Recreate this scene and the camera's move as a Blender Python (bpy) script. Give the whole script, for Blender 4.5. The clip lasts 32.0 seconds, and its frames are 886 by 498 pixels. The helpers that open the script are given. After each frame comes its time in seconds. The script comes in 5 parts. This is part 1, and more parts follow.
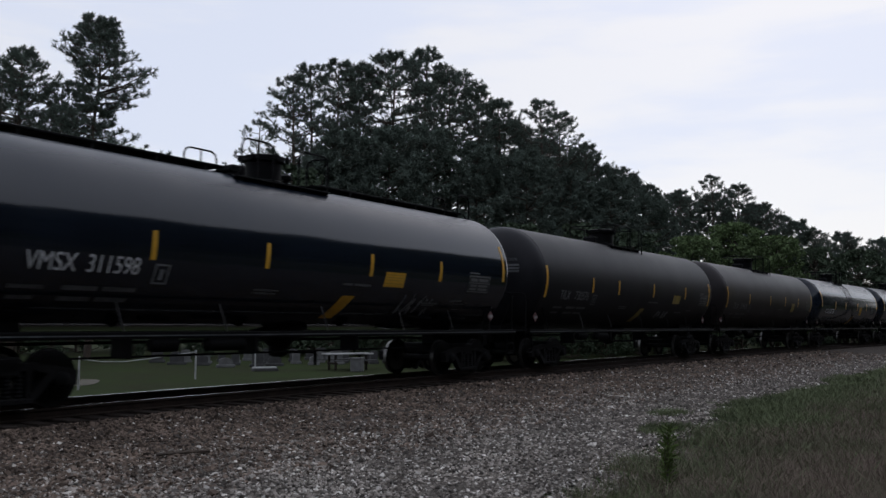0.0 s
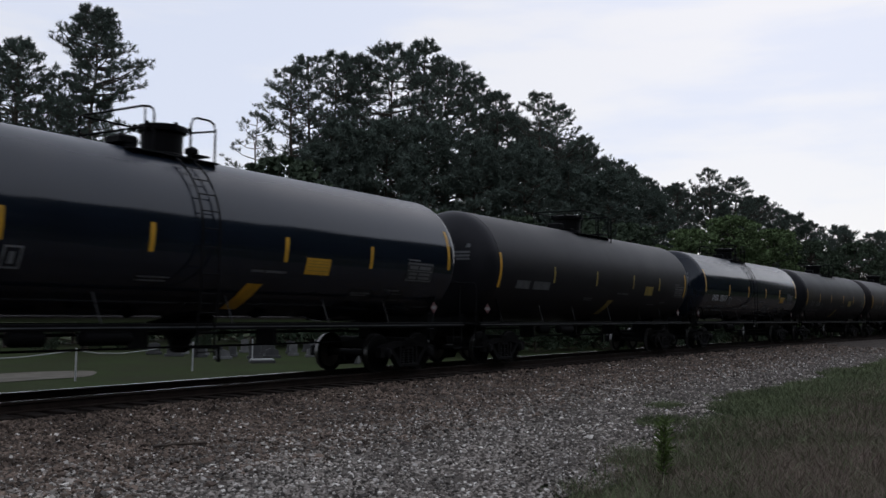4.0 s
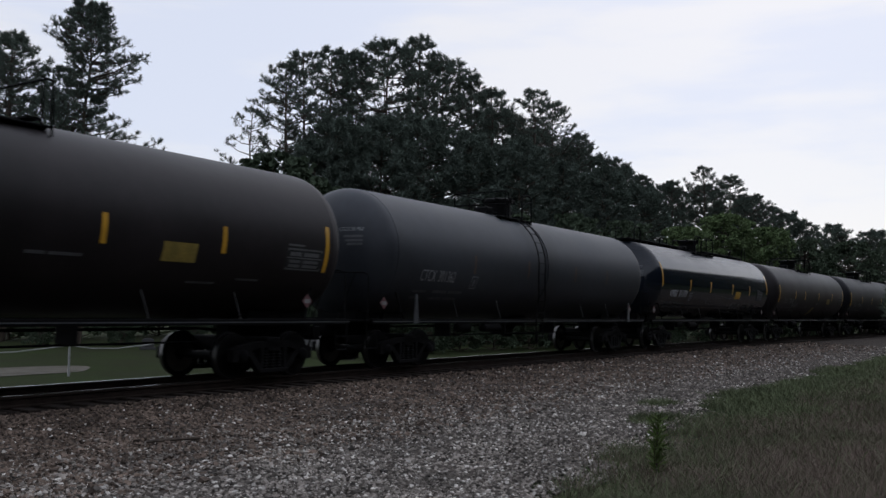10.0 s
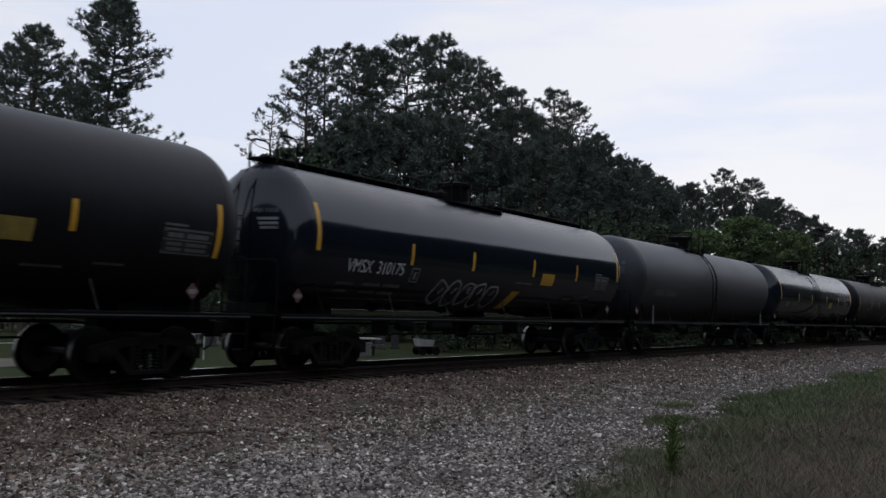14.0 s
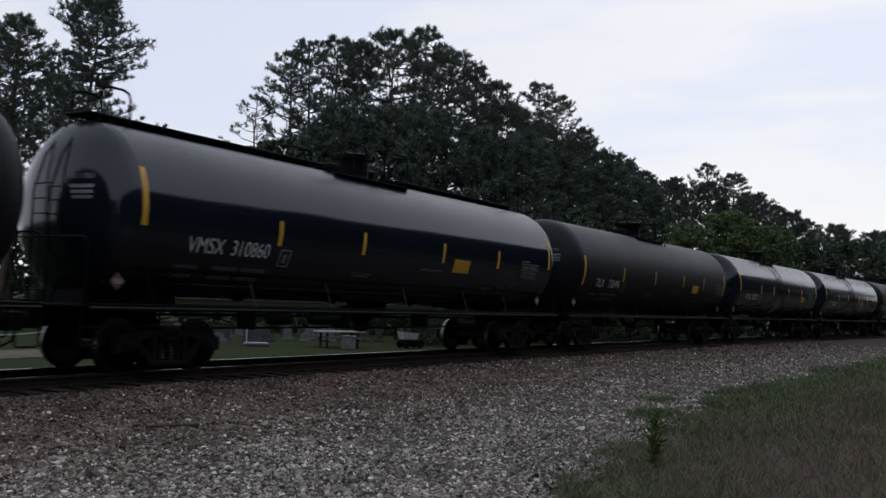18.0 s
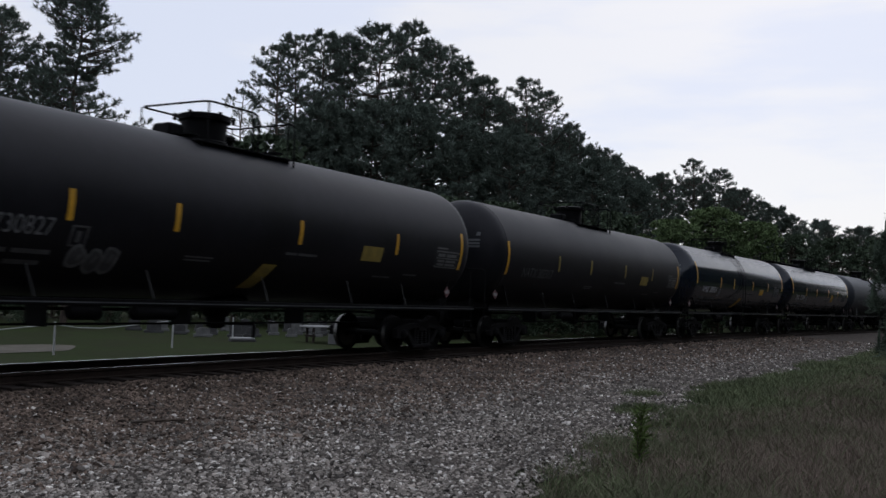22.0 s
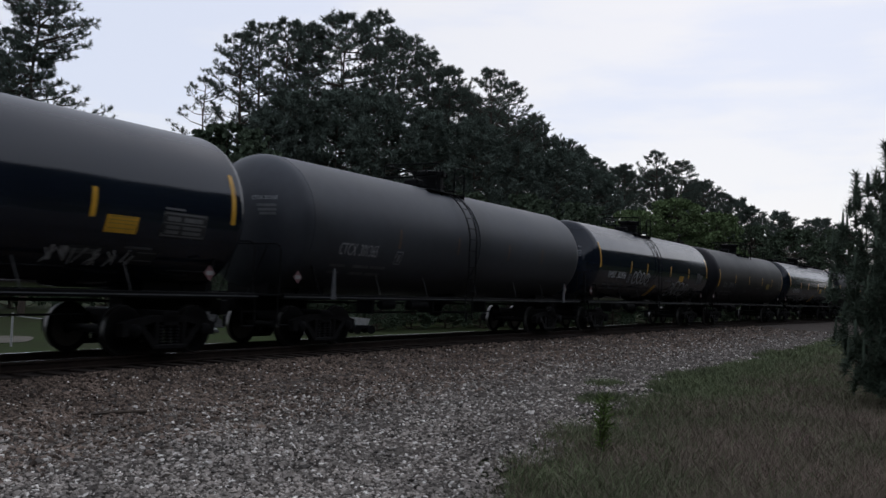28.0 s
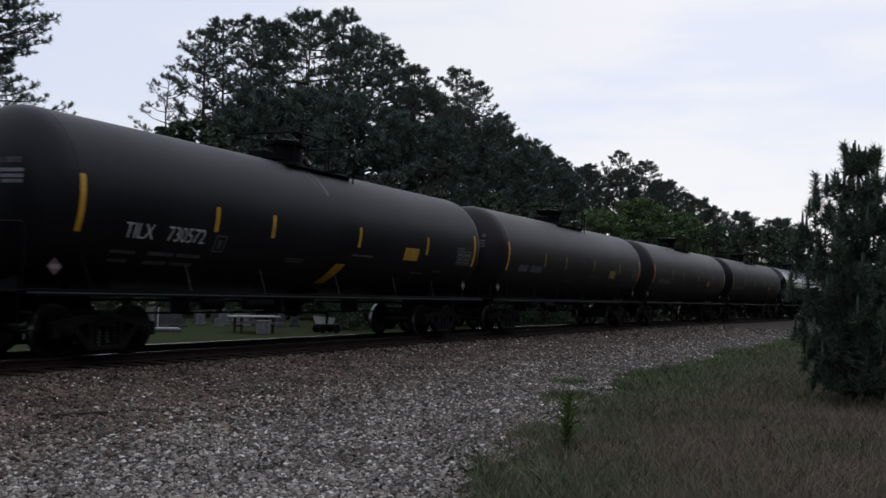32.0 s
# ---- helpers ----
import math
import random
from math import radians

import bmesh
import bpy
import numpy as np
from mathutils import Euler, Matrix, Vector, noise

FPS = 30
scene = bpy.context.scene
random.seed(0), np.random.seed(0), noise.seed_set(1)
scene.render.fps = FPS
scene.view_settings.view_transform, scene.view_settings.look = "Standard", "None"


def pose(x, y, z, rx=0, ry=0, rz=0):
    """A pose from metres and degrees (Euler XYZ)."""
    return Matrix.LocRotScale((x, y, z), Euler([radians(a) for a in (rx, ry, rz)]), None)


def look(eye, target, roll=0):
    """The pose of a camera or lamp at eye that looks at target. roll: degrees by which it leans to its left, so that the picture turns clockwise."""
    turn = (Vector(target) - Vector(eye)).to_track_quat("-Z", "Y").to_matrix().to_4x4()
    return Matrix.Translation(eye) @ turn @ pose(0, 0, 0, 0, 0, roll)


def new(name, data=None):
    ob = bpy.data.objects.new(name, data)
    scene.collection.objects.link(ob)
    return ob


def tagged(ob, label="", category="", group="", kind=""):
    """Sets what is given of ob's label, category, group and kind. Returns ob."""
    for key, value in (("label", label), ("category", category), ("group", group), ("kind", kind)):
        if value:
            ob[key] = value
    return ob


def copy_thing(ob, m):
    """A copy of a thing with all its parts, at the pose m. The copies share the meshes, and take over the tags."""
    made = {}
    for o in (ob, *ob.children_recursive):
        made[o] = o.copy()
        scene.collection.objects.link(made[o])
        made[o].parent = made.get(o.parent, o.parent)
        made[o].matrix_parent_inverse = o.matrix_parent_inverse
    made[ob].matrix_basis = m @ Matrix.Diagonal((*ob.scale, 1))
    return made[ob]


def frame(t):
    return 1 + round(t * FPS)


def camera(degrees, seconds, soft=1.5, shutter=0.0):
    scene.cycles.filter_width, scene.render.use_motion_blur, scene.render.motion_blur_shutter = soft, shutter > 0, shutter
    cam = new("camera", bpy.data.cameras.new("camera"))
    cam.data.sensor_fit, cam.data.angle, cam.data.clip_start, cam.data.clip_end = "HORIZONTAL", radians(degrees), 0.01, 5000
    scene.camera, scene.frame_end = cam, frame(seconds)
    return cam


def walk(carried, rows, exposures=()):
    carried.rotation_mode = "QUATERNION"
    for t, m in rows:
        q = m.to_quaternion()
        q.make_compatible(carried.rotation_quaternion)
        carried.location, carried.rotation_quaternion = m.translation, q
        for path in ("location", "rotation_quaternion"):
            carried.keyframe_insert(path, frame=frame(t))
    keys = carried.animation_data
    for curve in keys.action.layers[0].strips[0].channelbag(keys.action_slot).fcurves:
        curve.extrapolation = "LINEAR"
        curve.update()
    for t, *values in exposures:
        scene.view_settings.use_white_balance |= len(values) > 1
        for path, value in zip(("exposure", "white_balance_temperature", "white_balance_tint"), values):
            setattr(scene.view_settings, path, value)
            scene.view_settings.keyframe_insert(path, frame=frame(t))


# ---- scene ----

# camera: held by hand beside the track, turning slowly
EYE = (0.0, 0.0, 1.406)
TURNS = (
    (0, 94.664, -0.385, -58.113),
    (0.5, 94.651, -0.407, -58.146),
    (1, 94.638, -0.395, -58.129),
    (1.5, 94.592, -0.434, -58.077),
    (2, 94.513, -0.461, -58.041),
    (2.5, 94.415, -0.460, -58.059),
    (3, 94.325, -0.474, -58.119),
    (3.5, 94.259, -0.495, -58.202),
    (5.5, 94.036, -0.581, -58.485),
    (6, 94.084, -0.610, -58.510),
    (6.5, 94.113, -0.636, -58.528),
    (7, 94.098, -0.670, -58.561),
    (7.5, 94.067, -0.673, -58.604),
    (8, 94.061, -0.706, -58.624),
    (8.5, 94.086, -0.723, -58.616),
    (9, 94.098, -0.720, -58.611),
    (9.5, 94.060, -0.751, -58.633),
    (10, 93.972, -0.772, -58.658),
    (10.5, 93.876, -0.800, -58.673),
    (11, 93.801, -0.820, -58.630),
    (11.5, 93.716, -0.900, -58.500),
    (12, 93.636, -1.131, -58.251),
    (12.5, 93.622, -1.435, -57.928),
    (13, 93.697, -1.655, -57.626),
    (13.5, 93.798, -1.780, -57.497),
    (14, 93.839, -1.822, -57.588),
    (14.5, 93.827, -1.839, -57.808),
    (16.5, 93.731, -1.921, -58.541),
    (17, 93.648, -1.969, -58.562),
    (17.5, 93.531, -1.973, -58.561),
    (18, 93.446, -1.988, -58.599),
    (18.5, 93.396, -2.023, -58.698),
    (19, 93.356, -2.080, -58.805),
    (19.5, 93.347, -2.038, -58.881),
    (20, 93.357, -2.007, -58.932),
    (20.5, 93.391, -1.994, -58.977),
    (21, 93.425, -1.973, -59.054),
    (21.5, 93.356, -1.995, -59.204),
    (22, 93.162, -2.013, -59.446),
    (22.5, 92.933, -2.030, -59.744),
    (23, 92.813, -2.044, -60.022),
    (23.5, 92.814, -2.021, -60.220),
    (24, 92.848, -2.012, -60.363),
    (24.5, 92.839, -1.992, -60.491),
    (25, 92.779, -1.963, -60.622),
    (25.5, 92.695, -1.947, -60.738),
    (27.5, 92.611, -2.039, -61.443),
    (28, 92.625, -1.997, -61.704),
    (28.5, 92.635, -1.982, -61.974),
    (29, 92.650, -1.981, -62.249),
    (29.5, 92.665, -1.989, -62.545),
    (30, 92.637, -1.990, -62.877),
    (30.5, 92.590, -1.976, -63.230),
    (31, 92.579, -1.977, -63.539),
    (31.5, 92.604, -1.972, -63.765),
    (32, 92.640, -1.981, -63.896),
)
cam = camera(52.53, 32.0, 1.5, 0.12)
walk(cam, [(t, pose(*EYE, a, b, c)) for t, a, b, c in TURNS])

# world and light: thin evening overcast
SUN_EL, SUN_AZ = radians(38), radians(80)
world = bpy.data.worlds.new("sky")
scene.world = world
world.use_nodes = True
wn, wl = world.node_tree.nodes, world.node_tree.links
bg = wn["Background"]
sky = wn.new("ShaderNodeTexSky")
sky.sky_type, sky.sun_disc = "NISHITA", False
sky.sun_elevation, sky.sun_rotation = SUN_EL, SUN_AZ
sky_dim = wn.new("ShaderNodeMix")
sky_dim.data_type, sky_dim.blend_type = "RGBA", "MULTIPLY"
sky_dim.inputs[0].default_value = 1.0
sky_dim.inputs[7].default_value = (1.35, 1.3, 1.3, 1)
wl.new(sky.outputs[0], sky_dim.inputs[6])
wco = wn.new("ShaderNodeTexCoord")
wmap = wn.new("ShaderNodeMapping")
wmap.inputs["Scale"].default_value = (1.0, 1.0, 3.6)
wl.new(wco.outputs["Generated"], wmap.inputs[0])
cloud = wn.new("ShaderNodeTexNoise")
cloud.inputs["Scale"].default_value = 2.1
cloud.inputs["Detail"].default_value = 6
cloud.inputs["Roughness"].default_value = 0.55
wl.new(wmap.outputs[0], cloud.inputs[0])
wdot = wn.new("ShaderNodeVectorMath")
wdot.operation = "DOT_PRODUCT"
wdot.inputs[1].default_value = (0.15, 0.08, -0.33)
wl.new(wco.outputs["Generated"], wdot.inputs[0])
wisp_map = wn.new("ShaderNodeMapping")
wisp_map.inputs["Scale"].default_value = (1.0, 1.0, 6.0)
wl.new(wco.outputs["Generated"], wisp_map.inputs[0])
wisp = wn.new("ShaderNodeTexNoise")
wisp.inputs["Scale"].default_value, wisp.inputs["Detail"].default_value = 5.5, 5
wl.new(wisp_map.outputs[0], wisp.inputs[0])
wisp_in = wn.new("ShaderNodeMath")
wisp_in.operation = "MULTIPLY_ADD"
wisp_in.inputs[1].default_value, wisp_in.inputs[2].default_value = 0.55, -0.27
wl.new(wisp.outputs[0], wisp_in.inputs[0])
wsum = wn.new("ShaderNodeMath")
wl.new(cloud.outputs[0], wsum.inputs[0])
wl.new(wisp_in.outputs[0], wsum.inputs[1])
wadd = wn.new("ShaderNodeMath")
wl.new(wsum.outputs[0], wadd.inputs[0])
wl.new(wdot.outputs["Value"], wadd.inputs[1])
cramp = wn.new("ShaderNodeMapRange")
cramp.interpolation_type = "SMOOTHSTEP"
cramp.inputs[1].default_value, cramp.inputs[2].default_value = 0.43, 0.70
wl.new(wadd.outputs[0], cramp.inputs[0])
tone = wn.new("ShaderNodeMix")
tone.data_type = "RGBA"
tone.inputs[6].default_value, tone.inputs[7].default_value = (7.2, 7.65, 9.0, 1), (8.35, 8.4, 8.85, 1)
wl.new(cramp.outputs[0], tone.inputs[0])
cmix = wn.new("ShaderNodeMix")
cmix.data_type = "RGBA"
cmix.inputs[0].default_value = 0.88
wl.new(tone.outputs[2], cmix.inputs[7])
wl.new(sky_dim.outputs[2], cmix.inputs[6])
# an overcast sky grows brighter towards the zenith
wsep = wn.new("ShaderNodeSeparateXYZ")
wl.new(wco.outputs["Generated"], wsep.inputs[0])
zenith = wn.new("ShaderNodeMapRange")
zenith.interpolation_type = "SMOOTHSTEP"
zenith.inputs[1].default_value, zenith.inputs[2].default_value = 0.36, 0.95
zenith.inputs[3].default_value, zenith.inputs[4].default_value = 1.0, 1.4
wl.new(wsep.outputs[2], zenith.inputs[0])
wgain = wn.new("ShaderNodeVectorMath")
wgain.operation = "SCALE"
wl.new(cmix.outputs[2], wgain.inputs[0])
wl.new(zenith.outputs[0], wgain.inputs["Scale"])
wl.new(wgain.outputs[0], bg.inputs[0])
bg.inputs[1].default_value = 0.1
sun_data = bpy.data.lights.new("sun", "SUN")
sun_data.energy, sun_data.angle, sun_data.color = 0.42, radians(150), (0.95, 0.975, 1.0)
sun = new("sun", sun_data)
sun.matrix_world = look((0, 0, 60), (0 - 60 * math.sin(SUN_AZ), -60 * math.cos(SUN_AZ), 60 - 60 * math.tan(SUN_EL)))


# materials
def material(name, color, rough=0.6, metal=0.0, scale=6.0, vary=0.35, bump=0.15, coat=0.0, second=None, island=0.0, fine=8.0, stretch=(1, 1, 1), streak=0.0, spec=0.5, dust=None):
    m = bpy.data.materials.new(name)
    m.use_nodes = True
    n, l = m.node_tree.nodes, m.node_tree.links
    b = n["Principled BSDF"]
    co = n.new("ShaderNodeTexCoord")
    mp = n.new("ShaderNodeMapping")
    mp.inputs["Scale"].default_value = stretch
    l.new(co.outputs["Object"], mp.inputs[0])
    big = n.new("ShaderNodeTexNoise")
    big.inputs["Scale"].default_value, big.inputs["Detail"].default_value = scale, 5
    l.new(mp.outputs[0], big.inputs[0])
    small = n.new("ShaderNodeTexNoise")
    small.inputs["Scale"].default_value, small.inputs["Detail"].default_value = scale * fine, 4
    l.new(mp.outputs[0], small.inputs[0])
    c2 = second or tuple(c * (1 - vary) for c in color)
    mix = n.new("ShaderNodeMix")
    mix.data_type = "RGBA"
    mix.inputs[6].default_value, mix.inputs[7].default_value = (*c2, 1), (*color, 1)
    ramp = n.new("ShaderNodeMapRange")
    ramp.inputs[1].default_value, ramp.inputs[2].default_value = 0.35, 0.65
    l.new(big.outputs[0], ramp.inputs[0])
    l.new(ramp.outputs[0], mix.inputs[0])
    grain = n.new("ShaderNodeMix")
    grain.data_type, grain.blend_type = "RGBA", "MULTIPLY"
    grain.inputs[0].default_value = min(1.0, vary * 1.2)
    l.new(mix.outputs[2], grain.inputs[6])
    l.new(small.outputs[0], grain.inputs[7])
    out = grain.outputs[2]
    if streak:
        # spilt-oil streak down the tank below the manway
        sep = n.new("ShaderNodeSeparateXYZ")
        l.new(co.outputs["Object"], sep.inputs[0])
        off = n.new("ShaderNodeMath")
        off.operation = "SUBTRACT"
        l.new(sep.outputs[0], off.inputs[0])
        wob = n.new("ShaderNodeMath")
        wob.operation = "MULTIPLY_ADD"
        wob.inputs[1].default_value, wob.inputs[2].default_value = 1.1, -0.15
        l.new(big.outputs[0], wob.inputs[0])
        l.new(wob.outputs[0], off.inputs[1])
        ab = n.new("ShaderNodeMath")
        ab.operation = "ABSOLUTE"
        l.new(off.outputs[0], ab.inputs[0])
        st = n.new("ShaderNodeMapRange")
        st.interpolation_type = "SMOOTHSTEP"
        st.inputs[1].default_value, st.inputs[2].default_value = 0.15, 0.75
        st.inputs[3].default_value, st.inputs[4].default_value = 1 - streak, 1.0
        l.new(ab.outputs[0], st.inputs[0])
        sv = n.new("ShaderNodeVectorMath")
        sv.operation = "SCALE"
        l.new(out, sv.inputs[0])
        l.new(st.outputs[0], sv.inputs["Scale"])
        out = sv.outputs[0]
    if island:
        geo = n.new("ShaderNodeNewGeometry")
        sc = n.new("ShaderNodeMapRange")
        sc.inputs[3].default_value, sc.inputs[4].default_value = 1 - island, 1 + island
        l.new(geo.outputs["Random Per Island"], sc.inputs[0])
        mu = n.new("ShaderNodeVectorMath")
        mu.operation = "SCALE"
        l.new(out, mu.inputs[0])
        l.new(sc.outputs[0], mu.inputs["Scale"])
        out = mu.outputs[0]
    l.new(out, b.inputs["Base Color"])
    rr = n.new("ShaderNodeMapRange")
    rr.inputs[3].default_value, rr.inputs[4].default_value = max(0.02, rough - 0.08), min(1, rough + 0.1)
    l.new(big.outputs[0], rr.inputs[0])
    l.new(rr.outputs[0], b.inputs["Roughness"])
    b.inputs["Metallic"].default_value = metal
    b.inputs["Specular IOR Level"].default_value = spec
    if dust:
        # settled dust dulls the upper side: roughness and gloss at the tank's crown
        up = n.new("ShaderNodeSeparateXYZ")
        l.new(co.outputs["Object"], up.inputs[0])
        wave = n.new("ShaderNodeMath")
        wave.operation = "MULTIPLY_ADD"
        wave.inputs[1].default_value = 0.5
        l.new(big.outputs[0], wave.inputs[0])
        l.new(up.outputs[2], wave.inputs[2])
        for low_end, high_end, socket in ((rough, dust[0], "Roughness"), (spec, dust[1], "Specular IOR Level")):
            fall = n.new("ShaderNodeMapRange")
            fall.interpolation_type = "SMOOTHSTEP"
            fall.inputs[1].default_value, fall.inputs[2].default_value = 3.4, 4.7
            fall.inputs[3].default_value, fall.inputs[4].default_value = low_end, high_end
            l.new(wave.outputs[0], fall.inputs[0])
            l.new(fall.outputs[0], b.inputs[socket])
    b.inputs["Coat Weight"].default_value = coat
    if bump:
        bp = n.new("ShaderNodeBump")
        bp.inputs["Strength"].default_value, bp.inputs["Distance"].default_value = bump, 0.02
        l.new(small.outputs[0], bp.inputs["Height"])
        l.new(bp.outputs[0], b.inputs["Normal"])
    return m


PAINT_SATIN = material("satin_black_paint", (0.0095, 0.0140, 0.0230), 0.11, spec=0.42, dust=(0.32, 0.13), scale=0.7, vary=0.3, bump=0.015, fine=6)
PAINT_GLOSS = material("gloss_black_paint", (0.0085, 0.0125, 0.0205), 0.11, spec=0.44, dust=(0.32, 0.13), scale=0.7, vary=0.3, bump=0.01, fine=6)
PAINT_MATTE = material("dusty_black_paint", (0.0142, 0.0143, 0.0175), 0.47, streak=0.35, spec=0.13, scale=0.6, vary=0.35, bump=0.03, fine=7)
PAINT_BROWN = material("faded_brown_black_paint", (0.0225, 0.0187, 0.0198), 0.47, streak=0.35, spec=0.18, scale=0.6, vary=0.35, bump=0.03, fine=7)
PAINT_GREY = material("faded_grey_paint", (0.041, 0.046, 0.055), 0.48, streak=0.25, spec=0.24, scale=0.5, vary=0.3, bump=0.03, fine=7)
FRAME = material("dirty_black_steel", (0.004, 0.004, 0.0045), 0.65, scale=2, vary=0.4, bump=0.15, spec=0.08)
TRUCK = material("grimy_cast_steel", (0.013, 0.0125, 0.013), 0.75, scale=3, vary=0.5, bump=0.3, spec=0.08)
WHEEL = material("worn_wheel_steel", (0.006, 0.006, 0.006), 0.6, 0.0, scale=3, vary=0.4, bump=0.1, spec=0.1)
TREAD = material("worn_wheel_tread", (0.16, 0.155, 0.15), 0.35, 1.0, scale=5, vary=0.2, bump=0.02)
SILL = material("worn_grey_edge", (0.11, 0.115, 0.125), 0.45, 0.3, scale=3, vary=0.4, bump=0.05)
STRUT = material("scuffed_steel_strut", (0.017, 0.0175, 0.0185), 0.55, scale=3, vary=0.4, bump=0.05)
PLATE = material("grey_data_plate", (0.040, 0.041, 0.042), 0.6, scale=3, vary=0.4, bump=0.03, spec=0.1)
PALE_SPILL = material("pale_dried_spill", (0.085, 0.085, 0.09), 0.6, scale=5, vary=0.6, bump=0.02)
TABLE = material("faint_stencil_paint", (0.12, 0.122, 0.125), 0.65, scale=4, vary=0.4, bump=0.02)
YELLOW = material("yellow_reflective_tape", (0.62, 0.33, 0.02), 0.45, scale=3, vary=0.25, bump=0.02)
FADED_ORANGE = material("rust_faded_stripe", (0.115, 0.065, 0.035), 0.6, scale=3, vary=0.5, bump=0.02)
YELLOW_DIRTY = material("dirty_yellow_panel", (0.34, 0.25, 0.05), 0.55, scale=3, vary=0.35, bump=0.02)
WHITE = material("white_stencil_paint", (0.62, 0.63, 0.64), 0.6, scale=4, vary=0.25, bump=0.02)
WORN_WHITE = material("worn_white_stencil", (0.20, 0.21, 0.22), 0.65, scale=4, vary=0.4, bump=0.02)
SPRAY = material("pale_spray_paint", (0.36, 0.37, 0.38), 0.6, scale=4, vary=0.35, bump=0.02)
DULL_WHITE = material("dull_stencil_paint", (0.10, 0.105, 0.11), 0.65, scale=4, vary=0.4, bump=0.02)
PLACARD_WHITE = material("placard_white", (0.24, 0.24, 0.24), 0.6, scale=6, vary=0.3, bump=0.02)
RED = material("placard_red", (0.13, 0.052, 0.055), 0.5, scale=6, vary=0.3, bump=0.02)
RAIL_SIDE = material("rusty_rail_steel", (0.030, 0.021, 0.017), 0.8, scale=4, vary=0.4, bump=0.2, spec=0.1)
RAIL_TOP = material("polished_rail_head", (0.62, 0.61, 0.60), 0.22, 1.0, scale=3, vary=0.15, bump=0.01)
TIE = material("weathered_creosote_wood", (0.040, 0.031, 0.026), 0.9, scale=3, vary=0.5, bump=0.4, stretch=(1, 0.15, 1), spec=0.1)
STONE = material("ballast_stone", (0.315, 0.282, 0.248), 0.85, scale=1.2, vary=0.45, bump=0.3, island=0.8, fine=20, spec=0.1)
GRAVEL = material("gravel_bed", (0.112, 0.096, 0.084), 0.95, scale=9, vary=0.5, bump=0.9, fine=4, spec=0.02)
BED = material("dark_ballast", (0.050, 0.041, 0.036), 0.95, scale=7, vary=0.5, bump=0.9, fine=4, spec=0.02)
GROUND = material("grassy_ground", (0.031, 0.043, 0.017), 0.95, scale=0.35, vary=0.35, bump=0.6, second=(0.029, 0.033, 0.017), fine=30, spec=0.02)
BARK = material("pine_bark", (0.10, 0.075, 0.055), 0.9, scale=4, vary=0.5, bump=0.6, stretch=(1, 1, 0.3))
NEEDLE = material("pine_needles", (0.105, 0.132, 0.110), 0.8, scale=0.5, vary=0.2, bump=0, island=0.10, spec=0.03)
LEAF_DARK = material("dark_leaves", (0.080, 0.106, 0.070), 0.8, scale=0.5, vary=0.2, bump=0, island=0.10, spec=0.03)
LEAF_LIGHT = material("fresh_green_leaves", (0.118, 0.168, 0.074), 0.8, scale=0.5, vary=0.2, bump=0, island=0.2, spec=0.12)
GRASS = material("green_grass", (0.145, 0.172, 0.094), 0.85, scale=0.8, vary=0.35, bump=0, island=0.2, spec=0.04)
STONE_PALE = material("pale_chip", (0.70, 0.66, 0.60), 0.8, scale=1.2, vary=0.3, bump=0.3, island=0.3, fine=20, spec=0.1)
STONE_BROWN = material("brown_ballast_stone", (0.188, 0.143, 0.114), 0.9, scale=1.2, vary=0.45, bump=0.3, island=0.75, fine=20, spec=0.1)
YOUNG = material("young_pine_needles", (0.085, 0.112, 0.082), 0.8, scale=1.5, vary=0.3, bump=0, island=0.3, spec=0.08)
SHOOT = material("seedling_needles", (0.10, 0.15, 0.04), 0.7, scale=2, vary=0.3, bump=0, island=0.3, spec=0.12)
POST_WHITE = material("white_painted_wood", (0.34, 0.34, 0.33), 0.6, scale=5, vary=0.25, bump=0.05)
SAND = material("pale_sand", (0.13, 0.12, 0.10), 0.95, scale=1.2, vary=0.3, bump=0.3, spec=0.02)
PALE_STONE = material("pale_stone", (0.13, 0.13, 0.127), 0.8, scale=4, vary=0.35, bump=0.15)
GREY_STONE = material("grey_stone", (0.05, 0.05, 0.05), 0.8, scale=4, vary=0.4, bump=0.15)
WEED = material("brown_dry_weeds", (0.205, 0.155, 0.130), 0.9, scale=0.55, vary=0.25, second=(0.128, 0.122, 0.084), bump=0, island=0.12, spec=0.03)


